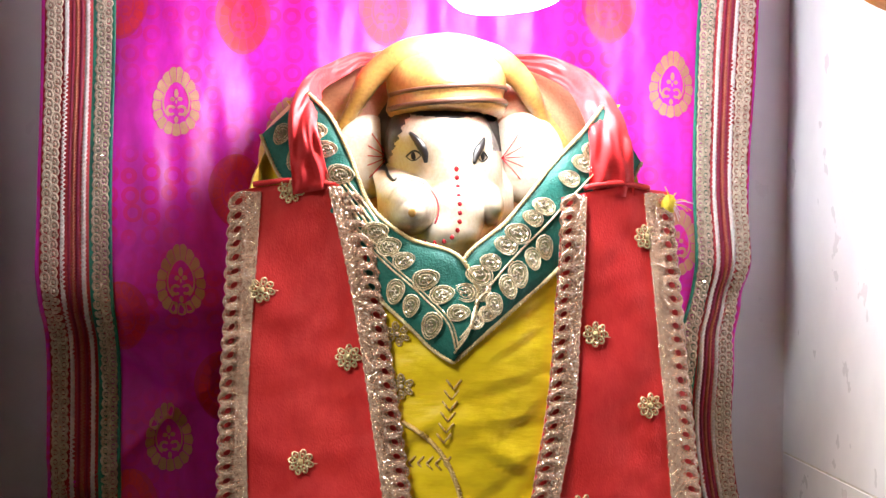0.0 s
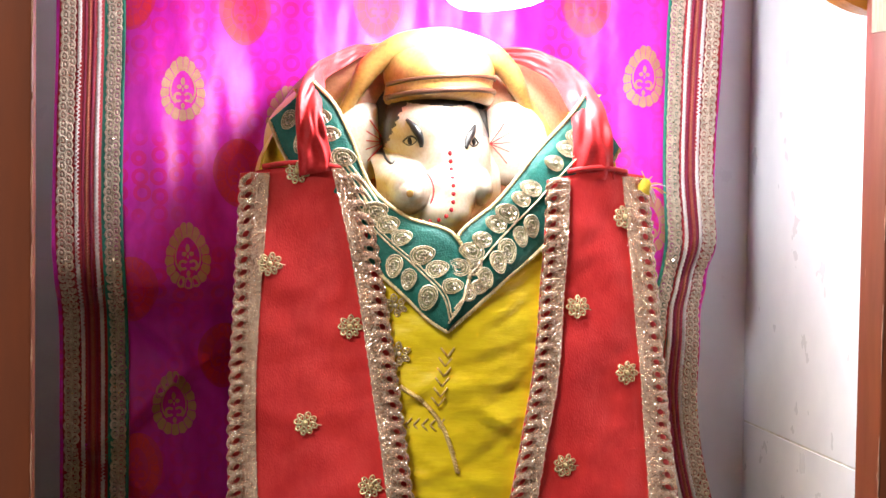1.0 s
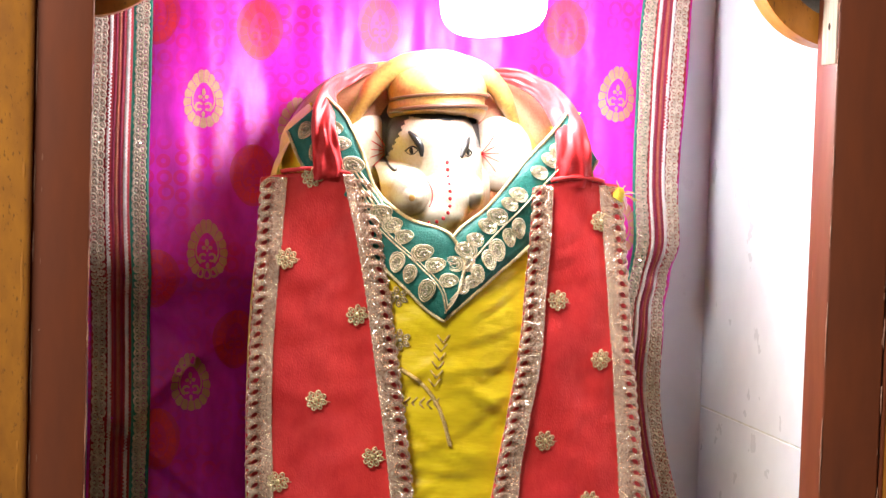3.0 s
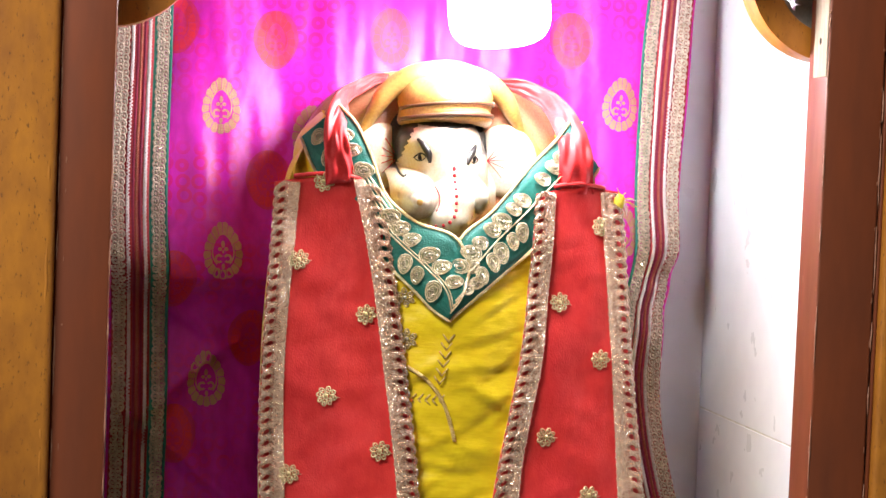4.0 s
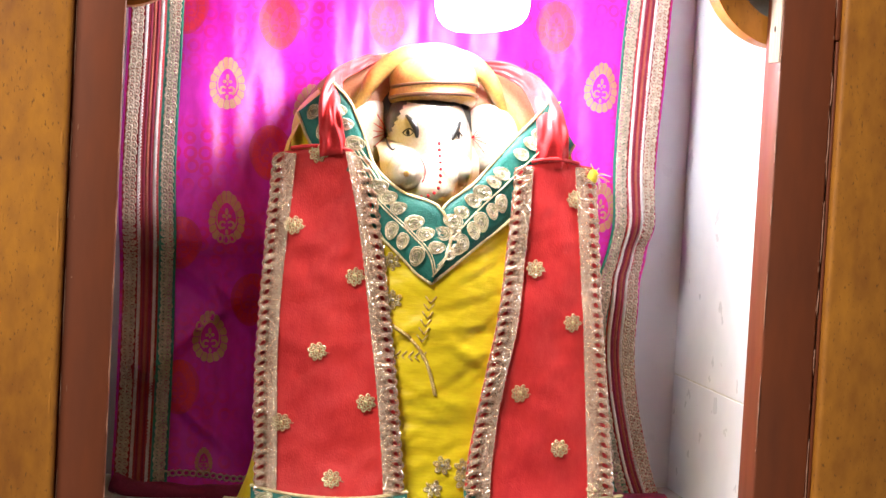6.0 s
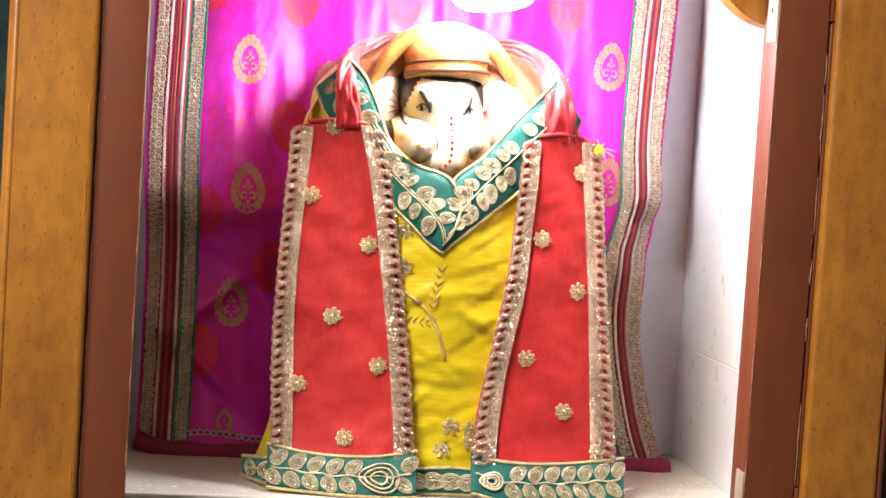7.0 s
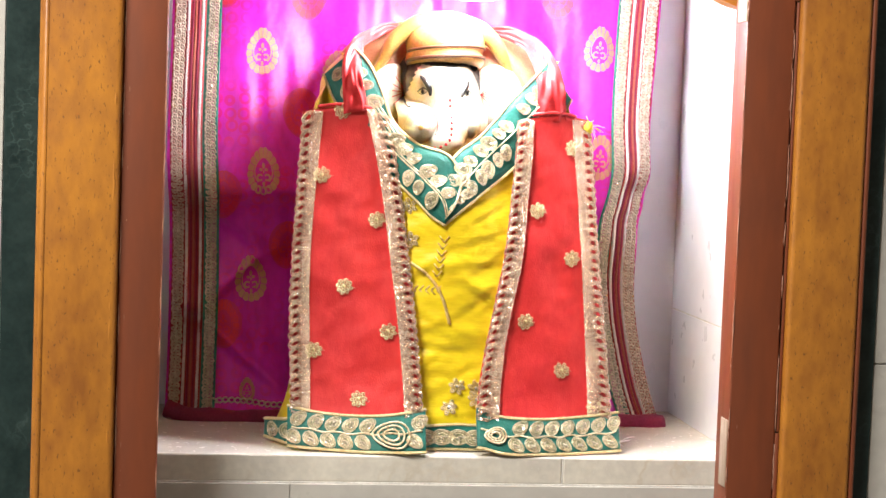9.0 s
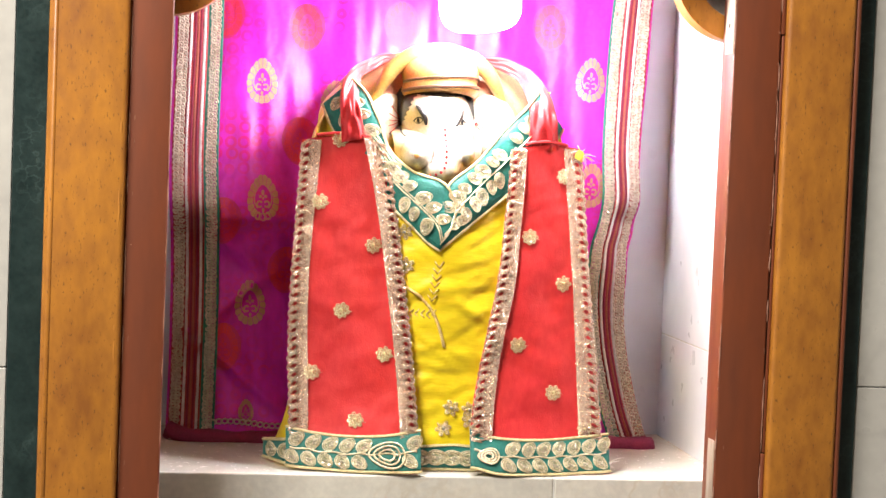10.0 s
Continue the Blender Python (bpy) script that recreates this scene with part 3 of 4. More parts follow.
def lace_on_hanging(edge, off, z0, z1, name):
    """Crimped metallic lace: a string of small puffed loops, two by two."""
    bm = bmesh.new()
    rnd, spots = random.Random(11), []
    z = z0
    while z < z1:
        for s in (-1, 1):
            p = hang(edge(z) + off + s * 0.0021 + rnd.uniform(-0.0004, 0.0004), z + s * 0.0012, 0.0022)
            pts = [p + Vector((0.0021 * math.cos(q), -0.0005 * math.sin(2 * q), 0.0027 * math.sin(q))) for q in [2 * math.pi * k / 8 for k in range(8)]]
            tube(pts, 0.0009, 4, bm, closed=True)
            ball(p - Vector((0, 0.0004, 0)), (0.0011, 0.0009, 0.0013), bm, 6, 4)
            spots += [p + Vector((rnd.uniform(-0.003, 0.003), -0.0016, rnd.uniform(-0.003, 0.003))) for _ in range(1) if rnd.random() < 0.35]
        z += 0.0052
    sparkle(bm, spots, 0.0009, 1)
    return part(name, bm, [SILVER_LACE, FACET], hanging, "crimped silver-gold lace")


for edge, s in ((LEFT, 1), (RIGHT, -1)):
    o = (0.0075, 0.0145, 0.0205, 0.0265, 0.031, 0.037) if s > 0 else (0.0065, 0.0125, 0.017, 0.0225, 0.0265, 0.0315)
    strip(edge, s * (o[0] + 0.0), 0.011, 0.005, 0.62, RED_BRAID, "border_band")
    strip(edge, s * (o[1] + o[3]) / 2, abs(o[3] - o[1]) + 0.006, 0.005, 0.62, RED_BRAID, "border_band", 0.0012)
    strip(edge, s * o[1], 0.0022, 0.005, 0.62, WHITE_BRAID, "braid_ground", 0.0016)
    strip(edge, s * o[3], 0.0022, 0.005, 0.62, WHITE_BRAID, "braid_ground", 0.0016)
    strip(edge, s * (o[4] + 0.0005), 0.006, 0.005, 0.62, GREEN_TRIM, "green_band", 0.0010)
    lace_on_hanging(edge, s * o[0], 0.005, 0.62, "lace_band")
    zigzag(edge, s * o[1], 0.005, 0.62, WHITE_BRAID, "zigzag_braid")
    zigzag(edge, s * o[3], 0.005, 0.62, WHITE_BRAID, "zigzag_braid")
    for q in (0.30, 0.72):
        zigzag(edge, s * (o[1] + (o[3] - o[1]) * q), 0.005, 0.62, MAROON_HEM, "stitched_line", 0.0004, 0.0016)
    zigzag(edge, s * o[2], 0.005, 0.62, COPPER_BRAID, "zigzag_braid", 0.0006, 0.0020)
    lace_on_hanging(edge, s * (o[5] - 0.001), 0.005, 0.62, "lace_band")
    strip(edge, s * (o[5] + 0.0045), 0.0022, 0.005, 0.62, GREEN_TRIM, "green_band", 0.0014)
# rolled hem
pts = [hang(x, 0.002 + 0.002 * wob(x, 0, 30) + 0.007 * math.exp(-((x + 0.216) / 0.016) ** 2), 0.002) for x in np.linspace(-0.213, 0.224, 60)]
bm = bmesh.new()
for k in range(56):  # a row of crimped lace just over the hem
    p = hang(-0.178 + 0.0052 * k, 0.0145 + 0.0015 * math.sin(k * 0.4), 0.0018)
    tube([p + Vector((0.0026 * math.cos(q), -0.0004 * math.sin(2 * q), 0.0022 * math.sin(q))) for q in [2 * math.pi * i / 8 for i in range(8)]], 0.0008, 4, bm, closed=True)
part("lace_band", bm, SILVER_LACE, hanging, "crimped silver-gold lace over the hem")
part("rolled_hem", tube(pts, lambda s: 0.0080 + 0.0024 * noise.noise(Vector((s * 18, 2, 0))), 8), MAROON_HEM, hanging, "padded maroon hem")


def paisley(kind):
    """A pointed leaf-shaped woven medallion, 31 mm wide: rim petals, a double ogive line, a palmette and scrolls."""
    bm = bmesh.new()

    def shape(a, k, dz=0.0):  # a = 0 at the foot, pi at the tip
        s = math.sin(a)
        return Vector((0.0155 * k * s * (1 - 0.20 * (1 - math.cos(a)) / 2), 0, k * (-0.0195 * math.cos(a) + 0.0022 * max(0, -math.cos(a)) ** 6) + dz))
    n = 17
    for i in range(n):
        a0, a1 = 2 * math.pi * (i - 0.5 + 0.045) / n, 2 * math.pi * (i + 0.5 - 0.045) / n
        am = (a0 + a1) / 2
        ring = [shape(a0, 0.64), shape(a0, 0.95), shape(a0 * 0.7 + a1 * 0.3, 0.99), shape(am, 1.0), shape(a0 * 0.3 + a1 * 0.7, 0.99), shape(a1, 0.95), shape(a1, 0.64), shape(am, 0.61)]
        bm.faces.new([bm.verts.new(p) for p in ring])
    for k0, k1 in ((0.58, 0.51),):
        loop = [shape(0.55 + (2 * math.pi - 1.1) * k / 28, 1.0) for k in range(29)]
        for a, b in zip(loop, loop[1:]):
            bm.faces.new([bm.verts.new(p + Vector((0, 0, 0.0012))) for p in (a * k0, b * k0, b * k1, a * k1)])
    for s in (-1, 1):
        c = Vector((s * 0.0031, 0, -0.0044))
        sp = [c + Vector((s * 0.0030 * math.cos(q), 0, 0.0032 * math.sin(q))) for q in np.linspace(-2.4, 2.6, 14)]
        for a, b in zip(sp, sp[1:]):
            bm.faces.new([bm.verts.new(p) for p in (a, b, c + (b - c) * 0.5, c + (a - c) * 0.5)])
        for cx, cz in ((0.0022, 0.0022),):
            bm.faces.new([bm.verts.new((s * cx + 0.0015 * math.cos(q), 0, cz + 0.0014 * math.sin(q))) for q in [2 * math.pi * k / 8 for k in range(8)]])
    for cx, cz, rx, rz in ((0, 0.0056, 0.0013, 0.0026), (0, 0.0006, 0.0006, 0.0012), (0.0, -0.0098, 0.0012, 0.0020)):
        bm.faces.new([bm.verts.new((cx + rx * math.cos(q), 0, cz + rz * math.sin(q))) for q in [2 * math.pi * k / 10 for k in range(10)]])
    return bm


def medallion(x, z, kind, tilt=0.0, size=1.0):
    """A medallion woven into the cloth at (x, z): its threads follow the cloth."""
    bm = paisley(kind)
    if kind == "red":
        ring = [(0.0165 * math.sin(a) * (1 - 0.15 * max(0, math.cos(a))), -0.0215 * math.cos(a)) for a in [2 * math.pi * k / 32 for k in range(32)]]
        rows = [[bm.verts.new((a * k, 0.00015, b * k)) for a, b in ring] for k in (0.02, 0.2, 0.4, 0.6, 0.8, 1.0)]
        for p, q in zip(rows, rows[1:]):
            for i in range(len(ring)):
                bm.faces.new((p[i], p[i - 1], q[i - 1], q[i])).material_index = 1
    bmesh.ops.subdivide_edges(bm, edges=bm.edges[:], cuts=1, use_grid_fill=True)
    co, si = math.cos(radians(tilt)), math.sin(radians(tilt))
    for v in bm.verts:
        px, pz = v.co.x * size, v.co.z * size
        h = hang(x + px * co - pz * si, z + px * si + pz * co, 0.0005 - v.co.y)
        v.co = h
    return part("medallion", bm, GOLD_WOVEN if kind == "gold" else [RED_WOVEN, RED_GROUND], hanging, "gold woven paisley" if kind == "gold" else "red woven paisley")


for x, z, t in ((-0.139, 0.317, 0), (-0.136, 0.214, 2), (-0.143, 0.119, 3), (0.159, 0.331, -4), (0.161, 0.235, -4), (-0.073, 0.300, 0), (0.16, 0.43, 0), (-0.14, 0.425, 0)):
    medallion(x, z, "gold", t)
medallion(-0.144, 0.024, "gold", 0, 0.5)
for x, z in ((-0.100, 0.368), (-0.015, 0.374), (0.121, 0.378), (-0.104, 0.266), (-0.172, 0.376), (-0.170, 0.193), (-0.166, 0.080), (-0.112, 0.150), (-0.015, 0.46), (-0.1, 0.47), (0.12, 0.47)):
    medallion(x, z, "red")

# ---- statue ----
def statue():
    """The seated idol's upper body, all in one mesh: back slab, draped head cloth, head, ears, trunk and its painted marks."""
    bm = bmesh.new()
    HC, HR = Vector((0.0075, 0.092, 0.2765)), (0.0312, 0.041, 0.0420)
    # forms that run into one another: centre, radii
    SOFT = ((*HC, *HR), (0.0078, 0.068, 0.2720, 0.0160, 0.022, 0.026), (0.0075, 0.060, 0.2560, 0.0172, 0.022, 0.019), (0.0040, 0.056, 0.2460, 0.0175, 0.020, 0.0140),
            (-0.0030, 0.058, 0.2410, 0.0125, 0.0155, 0.0105), (0.0075, 0.072, 0.2600, 0.0278, 0.024, 0.0215), (0.0035, 0.090, 0.2930, 0.0295, 0.0385, 0.0300))
    CRISP = ((-0.0160, 0.0490, 0.2592, 0.0130, 0.0185, 0.0142), (0.0275, 0.0600, 0.2605, 0.0072, 0.0150, 0.0105))
    NUB = (-0.0172, 0.0375, 0.2575, 0.0066, 0.0090, 0.0062)

    def rise(e, x, z):
        d = ((x - e[0]) / e[3]) ** 2 + ((z - e[2]) / e[5]) ** 2
        return e[4] * math.sqrt(1 - d) - e[1] if d < 1 else -e[1] - 0.02 * (d - 1)

    def merge(hs, k):
        m = max(hs)
        return m + math.log(sum(math.exp(k * (h - m)) for h in hs)) / k

    def face_y(x, z, lift=0.0):
        """Depth of the face: brow, cheeks and trunk flow together, the tusk bosses stand clear."""
        h = merge([rise(e, x, z) for e in SOFT], 420)
        boss = merge([rise(CRISP[0], x, z), rise(NUB, x, z)], 600)
        return -merge([h, boss, rise(CRISP[1], x, z)], 1500) - lift

    def hair(x, z):
        w = 0.0005 * math.sin(z * 1500 + 90 * x) + 0.0022 * wob(x, z * 0.4, 170, 3.0)
        left = x < -0.0180 - 0.34 * max(0, 0.304 - z) + 0.5 * max(0, z - 0.304) + w and z > 0.2790
        right = x > 0.0300 - 0.5 * max(0, z - 0.300) + 0.5 * w and z > 0.290
        return left or right or z - 0.10 * abs(x - 0.006) > 0.3065 + 0.5 * w

    def paint(start, index):
        bm.faces.ensure_lookup_table()
        for f in bm.faces[start:]:
            f.material_index = index

    ball((0.006, 0.125, 0.150), (0.085, 0.045, 0.150), bm, 32, 20, index=2)           # body under the robe
    # back slab: a rounded tablet whose upper middle is the gold head cloth
    def tablet(k, a):
        c, q = math.cos(a), math.sin(a)
        r = (abs(c) ** 2.6 + abs(q) ** 2.6) ** (-1 / 2.6)
        x, z = 0.008 + 0.099 * k * r * c, 0.250 + 0.0980 * k * r * q
        ridge = 0.004 * math.exp(-((abs(x - 0.009) - 0.036 - 0.62 * max(0, 0.338 - z)) / 0.005) ** 2) * (z > 0.28)
        return Vector((x, 0.098 + 0.030 * k ** 7 - ridge + 0.0007 * wob(x, z, 60, 4.0), z))
    rows = [[bm.verts.new(tablet(k, 2 * math.pi * i / 320)) for i in range(320)] for k in (0.3, *np.linspace(0.5, 0.94, 34), 0.955, 0.97, 0.982, 0.992, 1.0)]
    rows.append([bm.verts.new((v.co.x, 0.150, v.co.z)) for v in rows[-1]])
    for p, q in zip(rows, rows[1:]):
        for i in range(320):
            o = (i + 1) % 320
            f = bm.faces.new((p[i], p[o], q[o], q[i]))
            x, z = f.calc_center_median().x, f.calc_center_median().z
            side = abs(x - 0.009) - 0.036 - 0.62 * max(0, 0.338 - z)
            f.material_index = 1 if z > 0.27 and (abs(side) < 0.0065 or (z > 0.3215 + 0.12 * abs(x - 0.009) and side < 0)) else 2
    bm.faces.new(rows[-1])
    # turban: rolled foot, flaring body, soft top that runs into the head cloth
    a = len(bm.faces)
    prof = [(0.3068, 0.0285, 0.032), (0.3084, 0.0312, 0.0372), (0.3115, 0.0328, 0.0410), (0.3155, 0.0322, 0.0405), (0.3190, 0.0316, 0.0392), (0.3235, 0.0326, 0.0396), (0.3290, 0.0330, 0.0380), (0.3345, 0.0322, 0.0340),
            (0.3395, 0.0300, 0.0270), (0.3430, 0.0255, 0.0180), (0.3450, 0.0150, 0.0090)]
    rows = [[bm.verts.new((0.0075 + hw * math.cos(q) + 0.0006 * wob(q, z, 30, 2), 0.092 - dp * math.sin(q) * (1 if math.sin(q) > 0 else 0.4), z + 0.0035 * math.sin(q) * (z < 0.322) + 0.0008 * wob(q * 0.6, z, 25, 7)))
             for q in [2 * math.pi * i / 48 for i in range(48)]] for z, hw, dp in prof]
    for p, q in zip(rows, rows[1:]):
        for i in range(48):
            bm.faces.new((p[i], p[(i + 1) % 48], q[(i + 1) % 48], q[i]))
    bm.faces.new(rows[-1])
    tube(path3([(-0.051, 0.101, 0.296), (-0.042, 0.095, 0.314), (-0.032, 0.089, 0.331), (-0.013, 0.083, 0.3415), (0.006, 0.082, 0.3440), (0.025, 0.083, 0.3415), (0.047, 0.089, 0.331), (0.059, 0.095, 0.314), (0.068, 0.101, 0.296)], 48),
         lambda q: 0.0026 + 0.0068 * math.sin(math.pi * q) ** 1.2 + 0.0003 * math.sin(q * 40), 16, bm)  # head cloth drawn over the top and down both sides
    paint(a, 1)
    a = len(bm.faces)
    for z0, r, w in ((0.3128, 0.0332, 0.0016), (0.3205, 0.0333, 0.0012)):              # its painted stripes
        tube([(0.0075 + r * math.cos(q), 0.092 - 0.0412 * math.sin(q), z0 + 0.0034 * math.sin(q) + 0.0022 * math.cos(q)) for q in np.linspace(0.15, 2.9, 30)], w, 6, bm, flat=0.6)
    paint(a, 4)
    a = len(bm.faces)                                                                  # head, with painted hair at the temples and under the turban
    for e in (SOFT[0], SOFT[-1], *CRISP):
        ball(e[:3], e[3:], bm, 96, 72, index=0)
    nx, nz = 150, 188                                                                  # the moulded front of the face
    grid = [[bm.verts.new((x, max(min(face_y(x, z), 0.099), 0.0), z)) for x in np.linspace(-0.0325, 0.0455, nx)] for z in np.linspace(0.2275, 0.3200, nz)]
    for p, q in zip(grid, grid[1:]):
        for i in range(nx - 1):
            four = (p[i], p[i + 1], q[i + 1], q[i])
            if min(v.co.y for v in four) < 0.0985:
                bm.faces.new(four)
    paint(a, 0)
    for f in bm.faces[a:]:
        c = f.calc_center_median()
        if hair(c.x, c.z):
            f.material_index = 3
    a = len(bm.faces)                                                                  # painted side lock
    tube([(x, face_y(x, z, 0.0002), z) for x, z in path3([(-0.0262, 0.286), (-0.0258, 0.280), (-0.0256, 0.2755), (-0.0240, 0.2735), (-0.0225, 0.2750)], 18)], 0.0009, 6, bm, flat=0.5)
    paint(a, 3)
    for s in (-1, 1):                                                                  # ears
        ball((0.0075 + s * (0.0425 if s < 0 else 0.0450), 0.098, 0.286), (0.0195, 0.008, 0.0235) if s < 0 else (0.0230, 0.008, 0.0255), bm, 28, 16, (0, s * -12, s * -14), 0)
        a = len(bm.faces)
        for k in range(5):
            q = radians(-48 + 26 * k)
            pts = [(0.0075 + s * (0.0315 + r * math.cos(q)), 0.0925 - s * 0.0 - 0.003 * math.sin(r * 170) + 0.06 * (r - 0.006), 0.286 + r * math.sin(q)) for r in (0.0, 0.004, 0.008, 0.012, 0.0155)]
            tube(pts, 0.00032, 5, bm)
        paint(a, 5)
    ball((-0.0178, 0.0284, 0.2575), (0.0022, 0.0008, 0.0024), bm, 10, 8, index=1)
    dots = path3([(0.0075, 0.2800), (0.0081, 0.2685), (0.0083, 0.2570), (0.0070, 0.2485), (0.0032, 0.2440), (-0.0030, 0.2418), (-0.0090, 0.2418)], 11)
    for k, (x, z) in enumerate(dots):                                                  # dotted line down the trunk
        ball((x, face_y(x, z), z), (0.00125, 0.0006, 0.0017 if k == 0 else 0.00135), bm, 8, 6, index=5)
    a = len(bm.faces)                                                                  # red line round the tusk boss
    tube([(x, face_y(x, z, 0.0001), z) for x, z in [(-0.0150 + 0.0128 * math.cos(q), 0.2595 + 0.0142 * math.sin(q)) for q in np.linspace(-0.6, 1.9, 24)]], 0.0005, 5, bm, flat=0.6)
    paint(a, 5)
    for s, brow, ex, ez in ((-1, ((-0.0155, 0.2990), (-0.0118, 0.2945), (-0.0088, 0.2895), (-0.0076, 0.2832)), -0.0135, 0.2868),
                            (1, ((0.0245, 0.2965), (0.0222, 0.2925), (0.0195, 0.2888), (0.0172, 0.2832)), 0.0226, 0.2868)):
        a = len(bm.faces)                                                              # brows, lids and pupils
        tube([(x, face_y(x, z, 0.0003), z) for x, z in path3(brow, 18)], lambda q: 0.0004 + 0.0021 * math.sin(math.pi * min(1, 0.10 + 0.78 * q)) ** 1.2, 10, bm, flat=0.8)
        for dz, w in ((1, 0.00060), (-1, 0.00034)):
            lid = [(ex + s * (-0.0036 + 0.0072 * q), ez + dz * 0.0026 * math.sin(math.pi * q) + 0.0010 * (0.5 - q)) for q in np.linspace(0, 1, 11)]
            tube([(x, face_y(x, z, 0.0001), z) for x, z in lid], w, 6, bm)
        paint(a, 3)
        ball((ex, face_y(ex, ez), ez), (0.0017, 0.0008, 0.0023), bm, 12, 8, index=3)
    ob = part("statue", bm, [IDOL_WHITE, IDOL_GOLD, IDOL_PEACH, IDOL_BLACK, IDOL_BROWN, IDOL_RED])
    return tagged(ob, "glazed white elephant-headed idol with a golden turban, standing on the ledge", "statue")


statue()


# ---- clothing ----
def front(x, z):
    """Depth of the stole's outer face over the dressed idol."""
    return 0.012 + 1.25 * (x - 0.015) ** 2 + 0.09 * z - 0.018 * math.exp(-max(z, 0) / 0.03) + 0.0014 * wob(x * 1.3 + 0.5 * z, z, 32, 6.0) + 0.0005 * wob(x - 0.6 * z, z * 1.2, 85, 1.0)


def robe_y(x, z):
    y = 0.018 + 1.25 * (x - 0.015) ** 2 + 0.088 * z
    y -= 0.012 * math.exp(-((x - 0.012) / 0.04) ** 2) * math.exp(-((z - 0.19) / 0.09) ** 2)
    for x0, z0, slope, reach, deep, sharp in CREASES:
        d = z - z0 - slope * (x - x0) - 6 * slope * (x - x0) ** 2
        y += deep * math.exp(-((x - x0) / reach) ** 2) * (math.exp(-abs(d) / sharp) - 0.6 * math.exp(-((d - 2.4 * sharp) / (1.6 * sharp)) ** 2))
    return y + 0.0022 * wob(x, z * 2.2, 26, 5.0) + 0.0007 * wob(x * 1.4 + z * 0.7, z * 1.8, 80, 8.0)


_r = random.Random(21)
CREASES = [(_r.uniform(-0.03, 0.05), 0.03 + 0.118 * k / 21 + _r.uniform(-0.003, 0.003), _r.uniform(-0.9, 0.9), _r.uniform(0.014, 0.038), _r.uniform(0.0006, 0.0018), _r.uniform(0.0016, 0.0034)) for k in range(22)]
CREASES += [(0.045, 0.205, 0.5, 0.02, 0.0016, 0.002), (0.040, 0.188, 0.6, 0.018, 0.0014, 0.002), (-0.012, 0.176, -0.6, 0.02, 0.001, 0.002), (0.03, 0.165, 0.3, 0.03, 0.0013, 0.0025)]

robe = thing("yellow_robe", "yellow silk robe with a green velvet collar, worn by the idol", "robe")
RL = spline((0.0, 0.03, 0.10, 0.20, 0.27, 0.30, 0.325), (-0.126, -0.115, -0.106, -0.098, -0.094, -0.090, -0.066))
RR = spline((0.0, 0.03, 0.10, 0.20, 0.27, 0.30, 0.325), (0.138, 0.132, 0.124, 0.116, 0.108, 0.098, 0.080))


def robe_front(u, v):
    z = 0.0 + 0.2275 * v
    x = RL(z) * (1 - u) + RR(z) * u
    e = abs(2 * u - 1) ** 8
    return Vector((x, robe_y(x, z) + 0.05 * e, z + 0.001))


part("robe_front", sheet(robe_front, 70, 90, 0.0015), YELLOW_SILK, robe)
for s in (-1, 1):  # shoulders that run up beside the neck opening
    def shoulder(u, v, s=s):
        z = 0.235 + 0.080 * v
        inner = 0.008 + s * (0.031 + 0.054 * v + 0.004 * v * v)
        outer = RL(z) if s < 0 else RR(z)
        x = inner * (1 - u) + outer * u
        return Vector((x, robe_y(x, z) + 0.045 * u ** 6 + 0.0008, z))
    part("shoulder", sheet(shoulder, 18, 24, 0.0015), YELLOW_SILK, robe)
BACK_L = spline((0.0, 0.22, 0.26, 0.285, 0.305), (-0.110, -0.107, -0.101, -0.093, -0.080))
BACK_R = spline((0.0, 0.22, 0.26, 0.288, 0.305), (0.126, 0.120, 0.114, 0.106, 0.094))


def robe_side(u, v):
    z = 0.305 * v
    a = math.pi * u
    xl, xr = BACK_L(z), BACK_R(z)
    x = (xl + xr) / 2 + (xr - xl) / 2 * math.copysign(abs(math.cos(a)) ** 0.5, math.cos(a))
    return Vector((x, 0.072 + 0.094 * abs(math.sin(a)) ** 0.5 + 0.003 * wob(x, z, 40, 9), z + 0.001))
part("robe_back", sheet(robe_side, 40, 20, 0.0015), YELLOW_SILK, robe)


def leaf_mesh(name, w=0.0052, h=0.0074):
    """An embroidered leaf: two rounds of gold cord about a cluster of beads."""
    bm = bmesh.new()
    for k, r in ((1.0, 0.00046), (0.80, 0.00042), (0.52, 0.00040)):
        pts = [(w * k * math.cos(q) * (1 - 0.22 * math.sin(q)), -0.0005, h * k * math.sin(q)) for q in [2 * math.pi * i / 14 for i in range(14)]]
        tube(pts, r, 4, bm, closed=True)
    me = mesh_of(bm, name, [GOLD_CORD, CRYSTAL, GOLD_THREAD, FACET])
    bm = bmesh.new()
    bm.from_mesh(me)
    rnd = random.Random(3)
    base = [bm.verts.new((w * 0.9 * math.cos(q) * (1 - 0.22 * math.sin(q)), -0.0002, h * 0.9 * math.sin(q))) for q in [2 * math.pi * i / 14 for i in range(14)]]
    bm.faces.new(base).material_index = 2
    for k in range(9):
        q, r = rnd.uniform(0, 6.28), rnd.uniform(0, 0.6)
        ball((w * r * math.cos(q), -0.0005, h * r * math.sin(q)), (0.0010, 0.0008, 0.0009), bm, 6, 4, index=1)
    sparkle(bm, [(w * 0.75 * rnd.uniform(-1, 1), -0.0015, h * 0.75 * rnd.uniform(-1, 1)) for _ in range(20)], 0.0006, 3, 5)
    bm.to_mesh(me)
    bm.free()
    for p in me.polygons:
        p.use_smooth = True
    return me


LEAF = leaf_mesh("leaf")
LEAF_SMALL = leaf_mesh("leaf_small", 0.0038, 0.0050)


